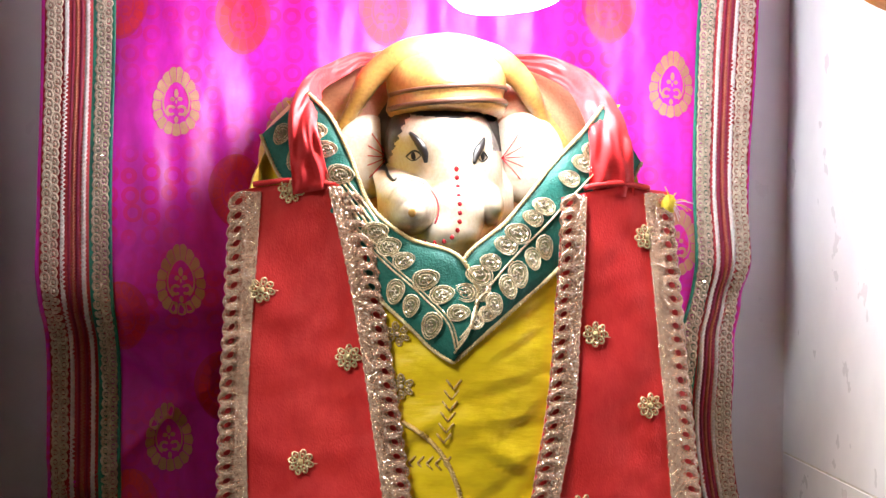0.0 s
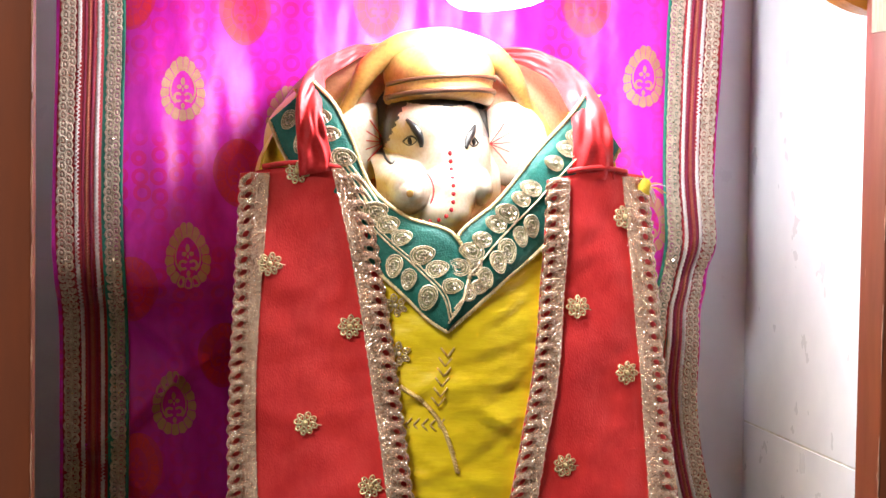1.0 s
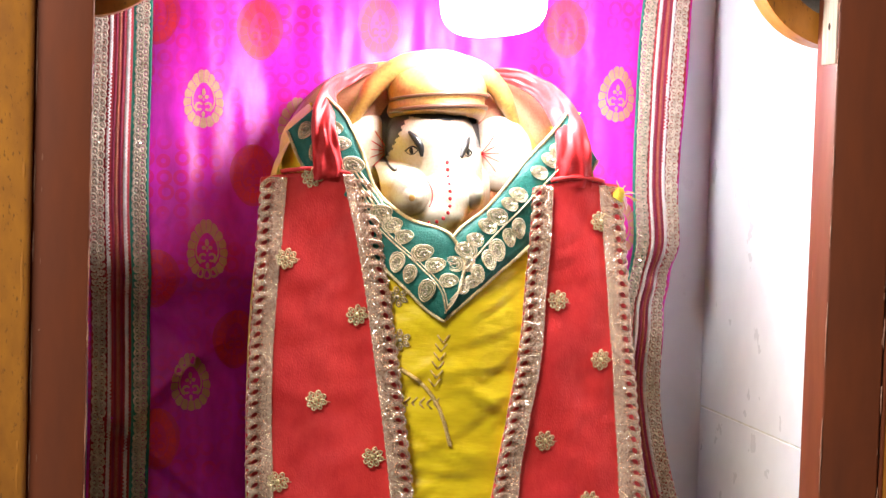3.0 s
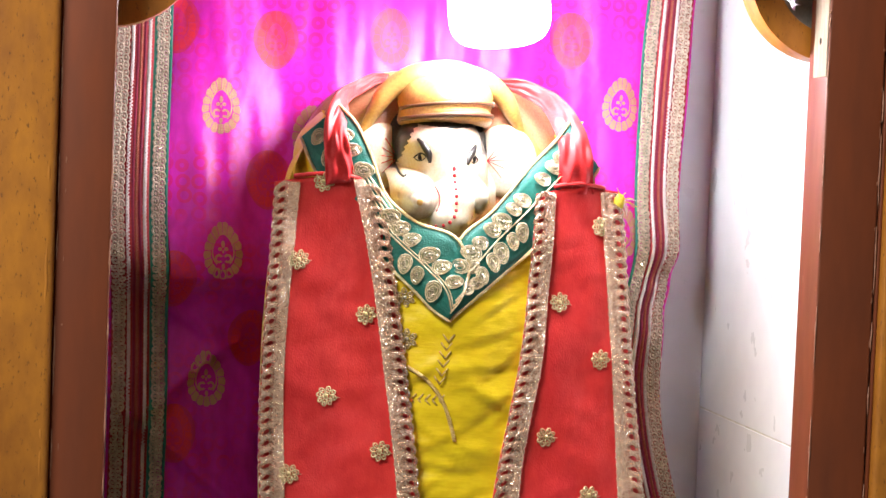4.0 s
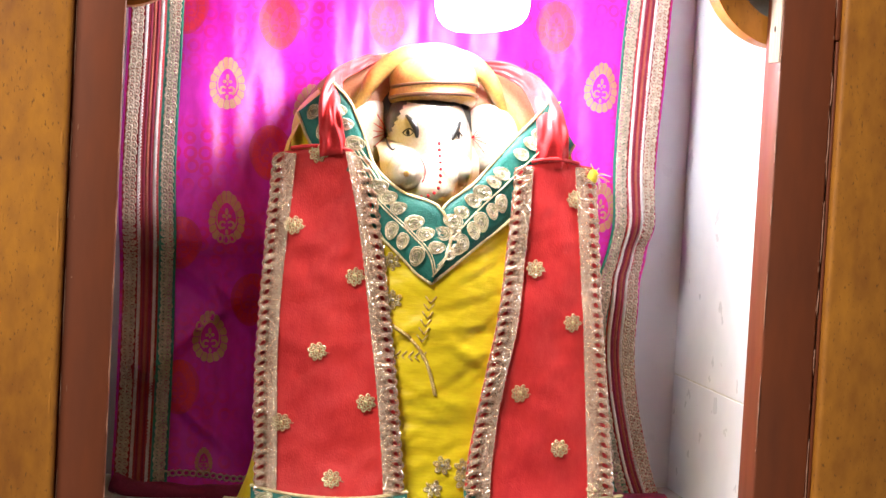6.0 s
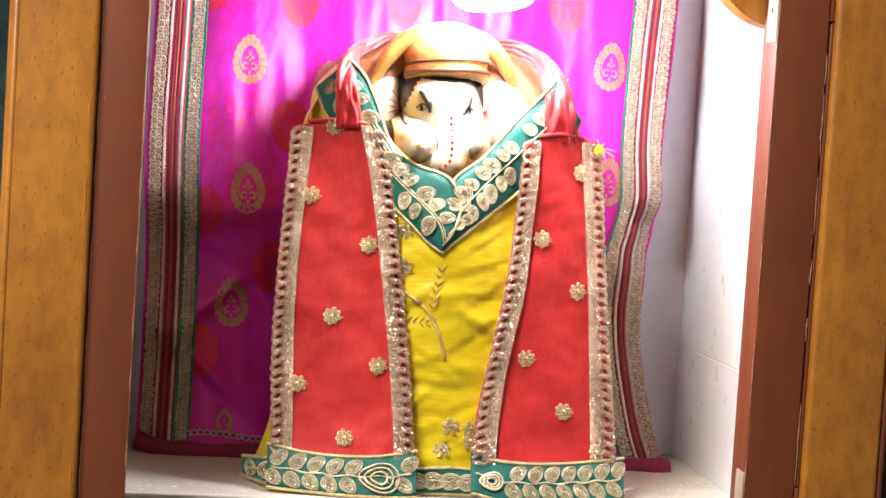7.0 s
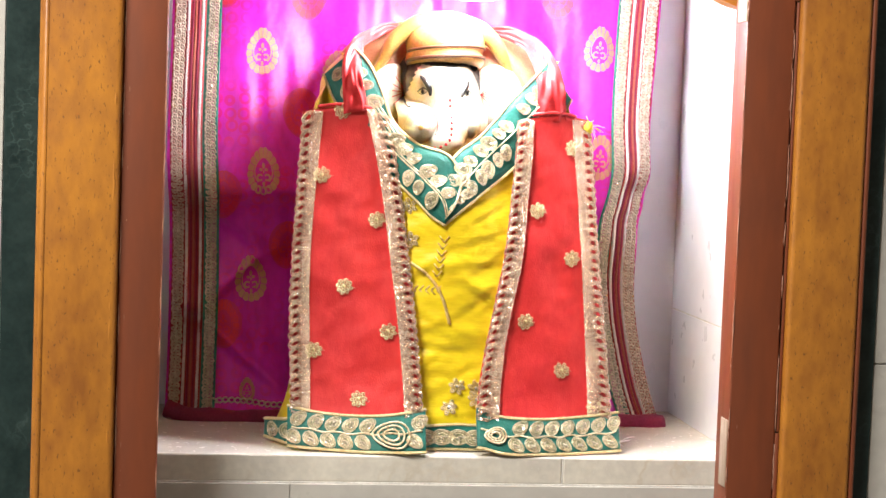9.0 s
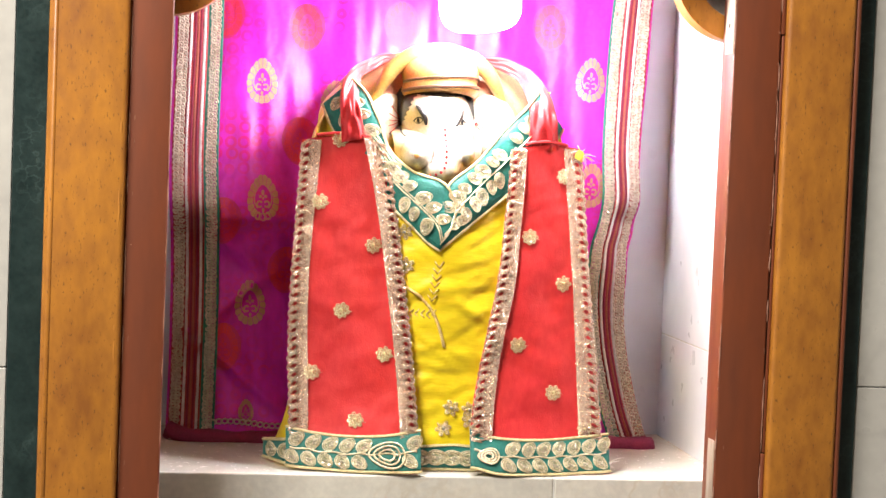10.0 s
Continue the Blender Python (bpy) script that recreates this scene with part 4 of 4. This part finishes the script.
def stitched(me, x, z, angle, depth, parent, size=1.0, name="leaf_motif"):
    y = depth(x, z)
    slope = math.degrees(math.atan((depth(x + 0.002, z) - depth(x - 0.002, z)) / 0.004))
    return placed(name, me, Matrix.Translation((x, y, z)) @ Euler((radians(-math.degrees(math.atan((depth(x, z + 0.002) - depth(x, z - 0.002)) / 0.004))), 0, radians(slope))).to_matrix().to_4x4()
                  @ Matrix.Rotation(radians(angle), 4, "Y") @ Matrix.Diagonal((size, 1, size, 1)), parent)


def collar_y(x, z):
    return robe_y(x, z) - 0.0042


def collar_arm(inner, outer, lift, n=40):
    a, b = path3(inner, n), path3(outer, n)
    def f(u, v):
        i = min(int(v * n + 0.5), n)
        x, z = a[i][0] * (1 - u) + b[i][0] * u, a[i][1] * (1 - u) + b[i][1] * u
        return Vector((x, robe_y(x, z) - lift - 0.0012 * math.sin(math.pi * u), z))
    arm = part("collar_band", sheet(f, 6, n, 0.0028), GREEN_VELVET, robe, "green velvet collar band with gold piping")
    for edge in (a, b):
        pts = [(x, robe_y(x, z) - lift + 0.0002, z) for x, z in edge]
        part("piping", twisted(pts, 0.00125), GOLD_PIPING, arm)
    return arm


arm_r = collar_arm([(0.086, 0.314), (0.079, 0.305), (0.055, 0.279), (0.031, 0.252), (0.010, 0.235), (0.002, 0.222)],
                   [(0.108, 0.284), (0.098, 0.268), (0.078, 0.246), (0.060, 0.228), (0.034, 0.207), (0.003, 0.181)], 0.0022)
arm_l = collar_arm([(-0.070, 0.319), (-0.060, 0.309), (-0.050, 0.290), (-0.036, 0.258), (-0.020, 0.245), (0.007, 0.2345), (0.0155, 0.218), (0.0125, 0.199)],
                   [(-0.094, 0.297), (-0.088, 0.282), (-0.074, 0.260), (-0.055, 0.235), (-0.034, 0.213), (-0.018, 0.198), (-0.006, 0.1865), (0.003, 0.181)], 0.0040)


def stem_leaves(arm, knots, depth, n, spread, first=-1.0, angle0=0.0):
    """Leaves in pairs along a gold stem."""
    pts = path3(knots, 40)
    part("stem", tube([(x, depth(x, z) - 0.0006, z) for x, z in pts], 0.0006, 5), GOLD_CORD, arm)
    part("stem", tube([(x + 0.0013, depth(x, z) - 0.0006, z + 0.0013) for x, z in pts], 0.0005, 5), GOLD_CORD, arm)
    for k in range(n):
        i = int(40 * (k + 0.5) / n)
        p, q = np.array(pts[max(i - 1, 0)]), np.array(pts[min(i + 1, 40)])
        t = (q - p) / np.linalg.norm(q - p)
        s = 1 if k % 2 else -1
        nrm = np.array((-t[1], t[0])) * s
        c = np.array(pts[i]) + nrm * spread + t * 0.002
        d = nrm * 0.85 + t * 0.5
        if c[1] < 0.272 and (c[0] < -0.0215 - (c[1] - 0.15) * 0.16 or c[0] > 0.0555 + (c[1] - 0.2) * 0.065):
            continue  # under the stole
        if c[1] < 0.1935:
            continue  # the tip stays plain
        stitched(LEAF, c[0], c[1], math.degrees(math.atan2(d[0], d[1])), lambda x, z: depth(x, z) - 0.0008, arm, 0.88 + 0.08 * ((k * 7) % 3 - 1))


dl, dr = (lambda x, z: robe_y(x, z) - 0.0052), (lambda x, z: robe_y(x, z) - 0.0036)
stem_leaves(arm_l, [(-0.078, 0.303), (-0.064, 0.280), (-0.048, 0.250), (-0.032, 0.232), (-0.014, 0.216), (0.001, 0.199), (0.004, 0.187)], dl, 24, 0.0076)
stem_leaves(arm_r, [(0.096, 0.294), (0.074, 0.272), (0.052, 0.250), (0.032, 0.231), (0.014, 0.211)], dr, 23, 0.0078)
for k in range(4):
    pts = path3([(-0.058 + 0.0022 * k, 0.272 + 0.001 * k), (-0.046 + 0.0022 * k, 0.256 + 0.001 * k), (-0.037 + 0.002 * k, 0.242 + 0.0015 * k), (-0.027 + 0.001 * k, 0.2345 + 0.0006 * k)], 20)
    part("flowing_cord", tube([(x, dl(x, z) - 0.0005, z) for x, z in pts], 0.0007, 5), GOLD_CORD, arm_l)
for k in range(3):
    pts = path3([(0.003 + 0.0016 * k, 0.186 + 0.004 * k), (0.010 + 0.0012 * k, 0.196 + 0.003 * k), (0.013 + 0.001 * k, 0.207 + 0.003 * k)], 14)
    part("flowing_cord", tube([(x, dl(x, z) - 0.0005, z) for x, z in pts], 0.0006, 5), GOLD_CORD, arm_l)
for x, z, a in ((0.0185, 0.217, 35), (0.014, 0.203, -30), (0.021, 0.206, 80)):
    stitched(LEAF_SMALL, x, z, a, dr, arm_r)


def hem_band(x0, x1, top, bottom, depth, parent, name="hem_band", label="green velvet hem band with gold embroidery", rows=2, n=9):
    """A velvet band with piped edges and two rows of bead leaves."""
    def f(u, v):
        x = x0 + (x1 - x0) * u
        z = bottom(x) + (top(x) - bottom(x)) * v
        return Vector((x, depth(x, z) - 0.0016 - 0.0012 * math.sin(math.pi * v), z))
    band = part(name, sheet(f, 40, 8, 0.003), GREEN_VELVET, parent, label)
    for e, off in ((top, -0.0004), (bottom, 0.0008)):
        part("piping", twisted([(x, depth(x, e(x)) - 0.0018, e(x) + off) for x in np.linspace(x0, x1, 40)], 0.0013), GOLD_PIPING, band)
    dd = lambda x, z: depth(x, z) - 0.0034
    mid = [(x, (top(x) + bottom(x)) / 2 + 0.0006 * math.sin(x * 300)) for x in np.linspace(x0 + 0.003, x1 - 0.003, 40)]
    part("stem", tube([(x, dd(x, z), z) for x, z in mid], 0.0008, 5), GOLD_CORD, band)
    for k in range(n):
        x = x0 + (x1 - x0) * (k + 0.5) / n
        zm, h = (top(x) + bottom(x)) / 2, (top(x) - bottom(x))
        if any(abs(x - c) < r for c, r in ((-0.036, 0.013), (0.047, 0.009))) and rows == 2:
            continue
        for s in (-1, 1) if rows == 2 else (0.0,):
            stitched(LEAF, x + s * 0.002, zm + s * h * 0.235, 90 - s * 40, dd, band, 0.95 if rows == 2 else 1.15)
    return band


mid_depth = lambda x, z: robe_y(x, z) - 0.001
hem_band(-0.012, 0.040, lambda x: 0.0215 + 0.001 * math.sin(x * 90), lambda x: 0.0015, mid_depth, robe, rows=1, n=4)
side_depth = lambda x, z: 0.030 + 2.0 * max(0, -0.118 - x)
hem_band(-0.133, -0.108, lambda x: 0.026 + (x + 0.108) * 0.3, lambda x: 0.003, side_depth, robe, rows=1, n=2)


def flower_mesh(name, petals, r, mat, centre):
    """A sewn flower: petals of looped wire and sequins round a bead."""
    bm, rnd = bmesh.new(), random.Random(petals)
    for k in range(petals):
        q = 2 * math.pi * k / petals + rnd.uniform(-0.12, 0.12)
        far = r * rnd.uniform(0.60, 0.70)
        c, d, e = Vector((far * math.cos(q), -0.0007, far * math.sin(q))), Vector((math.cos(q), 0, math.sin(q))), Vector((-math.sin(q), 0, math.cos(q)))
        tube([c + d * r * 0.34 * math.cos(w) + e * r * 0.22 * math.sin(w) + Vector((0, -0.0005 * math.sin(w), 0)) for w in [2 * math.pi * i / 9 for i in range(9)]], r * 0.085, 5, bm, closed=True)
        ball(c, (r * 0.13, 0.0006, r * 0.13), bm, 6, 4)
    ball((0, -0.0013, 0), (r * 0.24, 0.0012, r * 0.24), bm, 8, 6, index=1)
    sparkle(bm, [(r * 0.7 * math.cos(q), -0.0017, r * 0.7 * math.sin(q)) for q in [0.4 + 1.1 * k for k in range(6)]], 0.0006, 2, petals)
    return mesh_of(bm, name, [mat, centre, FACET])


FLOWER = flower_mesh("flower", 8, 0.0066, SEQUIN, GOLD_PIPING)
SEQUIN_FLOWER = flower_mesh("sequin_flower", 6, 0.0072, SEQUIN, CRYSTAL)

stole = thing("red_stole", "red crepe stole with rose-gold lace and sequin flowers over the robe", "stole")
LO = spline((0.0, 0.034, 0.10, 0.15, 0.22, 0.272), (-0.114, -0.114, -0.1165, -0.1155, -0.1125, -0.110))
LOI = spline((0.0, 0.034, 0.15, 0.272), (-0.099, -0.099, -0.1015, -0.094))
LII = spline((0.0, 0.034, 0.15, 0.235, 0.272), (-0.024, -0.025, -0.038, -0.052, -0.0605))
LI = spline((0.0, 0.034, 0.15, 0.235, 0.272), (-0.010, -0.011, -0.0235, -0.036, -0.0430))
RI = spline((0.0, 0.032, 0.105, 0.15, 0.20, 0.270), (0.033, 0.033, 0.0435, 0.0525, 0.058, 0.0625))
RII = spline((0.0, 0.031, 0.105, 0.15, 0.20, 0.270), (0.0505, 0.0505, 0.058, 0.067, 0.0715, 0.0755))
ROI = spline((0.0, 0.031, 0.15, 0.270), (0.126, 0.126, 0.1195, 0.1080))
RO = spline((0.0, 0.031, 0.15, 0.270), (0.1455, 0.1455, 0.1340, 0.1230))


def stole_y(x, z):
    return front(x, z) + 0.0016 * wob(x, z * 0.8, 34, 2.0) + 0.0006 * wob(x, z, 95, 5.0) + 0.0009 * math.sin(x * 130 + 4 * wob(x, z, 12, 4)) * (0.3 + z)


def panel(a, b, top, tilt):
    def f(u, v):
        z0, z1 = 0.022, top
        z = z0 + (z1 - z0) * v
        x = a(z) * (1 - u) + b(z) * u
        zz = z + v ** 6 * (0.0035 * math.sin(math.pi * u) + tilt * (u - 0.5))
        return Vector((x, stole_y(x, z), zz))
    return part("panel", sheet(f, 26, 70, 0.0016), RED_CLOTH, stole, "red crepe panel")


pl = panel(LO, LI, 0.2685, 0.003)
pr = panel(RI, RO, 0.2670, 0.003)


def lace(a, b, z0, z1, loops_on, parent):
    """Metallic braid with twisted loops along one side."""
    bm = bmesh.new()
    lo = (lambda z: (a(z) * 0.40 + b(z) * 0.60)) if loops_on == "a" else a
    hi = b if loops_on == "a" else (lambda z: (a(z) * 0.60 + b(z) * 0.40))
    def f(u, v):
        z = z0 + (z1 - z0) * v
        x = lo(z) * (1 - u) + hi(z) * u
        return Vector((x, stole_y(x, z) - 0.0017 - 0.0005 * math.cos(u * 6 * math.pi), z))
    sheet(f, 8, 90, 0.0014, bm)
    rnd = random.Random(4)
    z, spots = z0 + 0.004, []
    edge, back = (a, lo) if loops_on == "a" else (b, hi)
    far = hi if loops_on == "a" else lo
    for share in (0.05, 0.28, 0.5, 0.72, 0.95):  # cords of the braid
        tube([(back(q) + (far(q) - back(q)) * share + 0.0003 * math.sin(q * 2600), stole_y(back(q), q) - 0.0024, q) for q in np.linspace(z0, z1, 150)], 0.0008, 5, bm)
    for ph in (0, math.pi):  # crossing strands of the braid
        tube([(back(q) + (far(q) - back(q)) * (0.5 + 0.42 * math.sin(q * 1500 + ph)), stole_y(back(q), q) - 0.0027 - 0.0004 * math.cos(q * 1500 + ph), q) for q in np.linspace(z0, z1, 300)], 0.0006, 4, bm)
    while z < z1 - 0.002:
        xe, xb = edge(z), back(z)
        c, w = (xe + xb) / 2, abs(xe - xb) / 2 + 0.0004
        y = stole_y(c, z) - 0.0026
        lean = 0.72 + rnd.uniform(-0.2, 0.2)
        flip = 1 if loops_on == "a" else -1
        ca, sa = math.cos(lean), math.sin(lean)
        for r, dy, th in ((1.0, 0.0, 0.00052), (0.80, -0.0007, 0.00046), (0.60, -0.0002, 0.00044), (0.42, -0.0005, 0.00036)):  # eyelets of four rounds of cord, leaning on one another
            pts = []
            for q in [2 * math.pi * i / 14 for i in range(14)]:
                u, v = 1.22 * w * r * math.cos(q), 0.0040 * r * math.sin(q)
                pts.append((c + flip * (u * ca - v * sa), y + dy - 0.0013 * math.sin(q + 0.8), z + u * sa + v * ca))
            tube(pts, th, 5, bm, closed=True)
        for off in (-0.0008, 0.0008):  # strands that cross from the braid to the next eyelet
            tube([(xb, y - 0.0004, z - 0.0052 + off), ((xb + c) / 2, y - 0.0017, z - 0.0044 + off), (xe, y - 0.0008, z - 0.0030 + off)], 0.0007, 5, bm)
        ball((xb + (xe - xb) * 0.06, y - 0.0003, z + 0.0042), (0.0013, 0.0009, 0.0013), bm, 6, 4)
        spots += [(far(z) + (back(z) - far(z)) * rnd.uniform(0, 1), y - 0.0009, z + rnd.uniform(-0.005, 0.005)) for _ in range(11)]
        spots += [(c + w * math.cos(q) * 0.9, y - 0.0015, z + 0.0036 * math.sin(q)) for q in [rnd.uniform(0, 6.28) for _ in range(12)]]
        z += 0.0072
    sparkle(bm, spots, 0.00060, 1, 2, 0.6)
    return part("lace_trim", bm, [ROSE_GOLD, FACET], parent, "rose-gold looped lace")


lace(LO, LOI, 0.028, 0.2675, "a", pl)
lace(LII, LI, 0.028, 0.2705, "b", pl)
lace(RI, RII, 0.028, 0.2660, "a", pr)
lace(ROI, RO, 0.028, 0.2680, "b", pr)
ltop = lambda x: 0.0285 + 2.2 * (x + 0.066) ** 2
rtop = lambda x: 0.0325 - 0.004 * math.sin(math.pi * min(max((x - 0.033) / 0.119, 0), 1)) + 0.006 * math.exp(-((x - 0.0335) / 0.010) ** 2)
hem_depth = lambda x, z: front(x, z) - 0.0010 + 0.0012 * math.sin(x * 70)
hem_l = hem_band(-0.1165, -0.0085, ltop, lambda x: 0.0012 + 0.6 * (x + 0.058) ** 2, hem_depth, stole, n=8)
hem_r = hem_band(0.0325, 0.1525, rtop, lambda x: 0.0012 + 0.0050 * math.exp(-((x - 0.0325) / 0.016) ** 2) + 0.8 * max(0, x - 0.115) ** 2, hem_depth, stole, n=9)
def swirl(x0, z0, depth, parent, size):
    """A mango-shaped swirl of three rounds of cord with beads."""
    bm = bmesh.new()
    for r in (1.0, 0.72, 0.42):
        pts = []
        for q in [2 * math.pi * i / 26 for i in range(26)]:
            x, z = x0 + size * r * math.cos(q), z0 + size * 0.66 * r * math.sin(q) * (1 + 0.3 * math.cos(q))
            pts.append((x, depth(x, z) - 0.0036, z))
        tube(pts, 0.0009, 5, bm, closed=True)
    for k in range(10):
        q = 2 * math.pi * k / 10
        x, z = x0 + size * 0.55 * math.cos(q), z0 + size * 0.36 * math.sin(q)
        ball((x, depth(x, z) - 0.0038, z), (0.0010, 0.0008, 0.0010), bm, 6, 4, index=1)
    return part("swirl_motif", bm, [GOLD_CORD, CRYSTAL], parent, "gold corded swirl")


swirl(-0.036, 0.0155, lambda x, z: hem_depth(x, z) - 0.0012, hem_l, 0.0145)
swirl(0.047, 0.0165, lambda x, z: hem_depth(x, z) - 0.0012, hem_r, 0.0085)


for x, z, p in ((-0.079, 0.2685, pl), (-0.094, 0.217, pl), (-0.050, 0.183, pl), (-0.074, 0.129, pl), (-0.039, 0.095, pl), (-0.097, 0.078, pl), (-0.061, 0.041, pl),
                (0.109, 0.245, pr), (0.080, 0.194, pr), (0.110, 0.156, pr), (0.072, 0.105, pr), (0.103, 0.066, pr), (0.131, 0.036, pr)):
    f = stitched(FLOWER, x, z, (x * 9000) % 45, lambda a, b: stole_y(a, b) - 0.0008, p, 1.0, "sequin_flower")
    part("loose_thread", tube([(x + 0.004, stole_y(x, z) - 0.0012, z - 0.0005), (x + 0.0085, stole_y(x + 0.008, z) - 0.0010, z - 0.001 + 0.001 * math.sin(z * 900))], 0.00022, 4), GOLD_CORD, p)


def strap(knots, widths, name="strap"):
    """A gathered satin strap over the shoulder, with lengthwise creases."""
    pts = path3(knots, 36)
    def f(u, v):
        i = min(int(v * 36 + 0.5), 36)
        p, a, b = Vector(pts[i]), Vector(pts[max(i - 1, 0)]), Vector(pts[min(i + 1, 36)])
        t = (b - a).normalized()
        side = t.cross(Vector((0, 1, 0.25))).normalized()
        w = widths(v)
        return p + side * w * (u - 0.5) + Vector((0, -0.0022 * math.sin(math.pi * u) + 0.0009 * math.sin(u * 13 + 5 * v + 6 * wob(u, v * 4, 2.0, 3.0)) + 0.0022 * wob(u * 1.5, v * 3.0, 2.6, 1.0) + 0.0008 * wob(u * 3, v * 9, 1.0, 6.0), 0))
    return part(name, sheet(f, 30, 36, 0.0016), RED_SATIN, stole, "gathered red satin strap")


strap([(-0.0680, 0.043, 0.268), (-0.0712, 0.0400, 0.285), (-0.0735, 0.0405, 0.3035), (-0.0670, 0.060, 0.3215), (-0.0530, 0.088, 0.3325), (-0.0400, 0.098, 0.3390), (-0.0300, 0.112, 0.3400)], lambda v: 0.0205 - 0.0135 * v - 0.002 * math.sin(math.pi * min(1, v * 2.2)))
strap([(0.0900, 0.044, 0.266), (0.0895, 0.041, 0.284), (0.0880, 0.044, 0.3000), (0.0830, 0.062, 0.3185), (0.0740, 0.088, 0.3320), (0.0600, 0.098, 0.3385), (0.0450, 0.112, 0.3400)], lambda v: 0.0255 - 0.0175 * v)
for p, a, b, t in ((pl, LO, LI, 0.2695), (pr, RI, RO, 0.2690)):  # bound top edges
    xs = np.linspace(a(t) + 0.012, b(t) - 0.012, 24)
    part("binding", tube([(x, stole_y(x, t) - 0.0006, t + 0.0015 + 0.0025 * math.sin(math.pi * k / 23)) for k, x in enumerate(xs)], 0.0016, 7), RED_CLOTH, p)

# embroidery on the robe's front
ry = lambda x, z: robe_y(x, z) - 0.0004
vine = path3([(-0.022, 0.150), (-0.010, 0.142), (0.000, 0.130), (0.006, 0.116), (0.010, 0.102)], 24)
part("vine_cord", twisted([(x, ry(x, z) - 0.0006, z) for x, z in vine], 0.0013), ANTIQUE_GOLD, robe, "antique gold cord vine")
for k in range(6):
    z = 0.171 - 0.0055 * k
    for s in (-1, 1):
        part("stitch", tube([(0.0035 - 0.001 * k, ry(0.003, z) - 0.0004, z - 0.004), (0.0035 - 0.001 * k + s * 0.0038, ry(0.003, z) - 0.0004, z + 0.001)], 0.00055, 4), ANTIQUE_GOLD, robe)
for k in range(5):
    x = -0.019 + 0.0045 * k
    for s in (-1, 1):
        part("stitch", tube([(x, ry(x, 0.128) - 0.0004, 0.1285), (x + 0.0035, ry(x, 0.128) - 0.0004, 0.1285 + s * 0.0036)], 0.00055, 4), ANTIQUE_GOLD, robe)
for x, z in ((-0.0245, 0.195), (-0.0225, 0.168), (0.018, 0.052), (0.012, 0.035), (0.033, 0.051), (0.0335, 0.042)):
    stitched(SEQUIN_FLOWER, x, z, x * 4000, ry, robe, 0.9, "sequin_flower")
stitched(LEAF_SMALL, 0.013, 0.036, 0, lambda a, b: ry(a, b) - 0.001, robe, 0.6, "mirror_bead")

for k, (dx, dz) in enumerate(((0.013, 0.005), (0.009, 0.002), (0.004, -0.003))):
    a = Vector((0.1515, hem_depth(0.1515, 0.009) - 0.003, 0.009))
    e = a + Vector((dx, 0.0, dz))
    part("loose_thread", tube(path3([tuple(a), tuple(a.lerp(e, 0.5) + Vector((0, -0.001, 0.0015 - 0.001 * k))), tuple(e)], 8), 0.0002, 4), WHITE_BRAID, hem_r)

# a loose tuft of yellow thread on the lace
tuft = thing("yellow_thread_tuft", "loose tuft of yellow thread caught on the lace", "thread")
rnd = random.Random(8)
part("knot", ball((0.122, 0.047, 0.262), (0.0042, 0.003, 0.0055), seg=10, rings=8), YELLOW_TAG, tuft)
for k in range(9):
    q = rnd.uniform(-1.2, 1.9)
    e = Vector((0.122 + rnd.uniform(0.006, 0.014) * math.cos(q), 0.046, 0.262 + rnd.uniform(0.006, 0.012) * math.sin(q)))
    part("thread", tube(path3([(0.122, 0.0455, 0.262), tuple(Vector((0.122, 0.0455, 0.262)).lerp(e, 0.5) + Vector((0, -0.001, 0.0015))), tuple(e)], 6), 0.00028, 4), YELLOW_TAG if k < 5 else WHITE_BRAID, tuft)
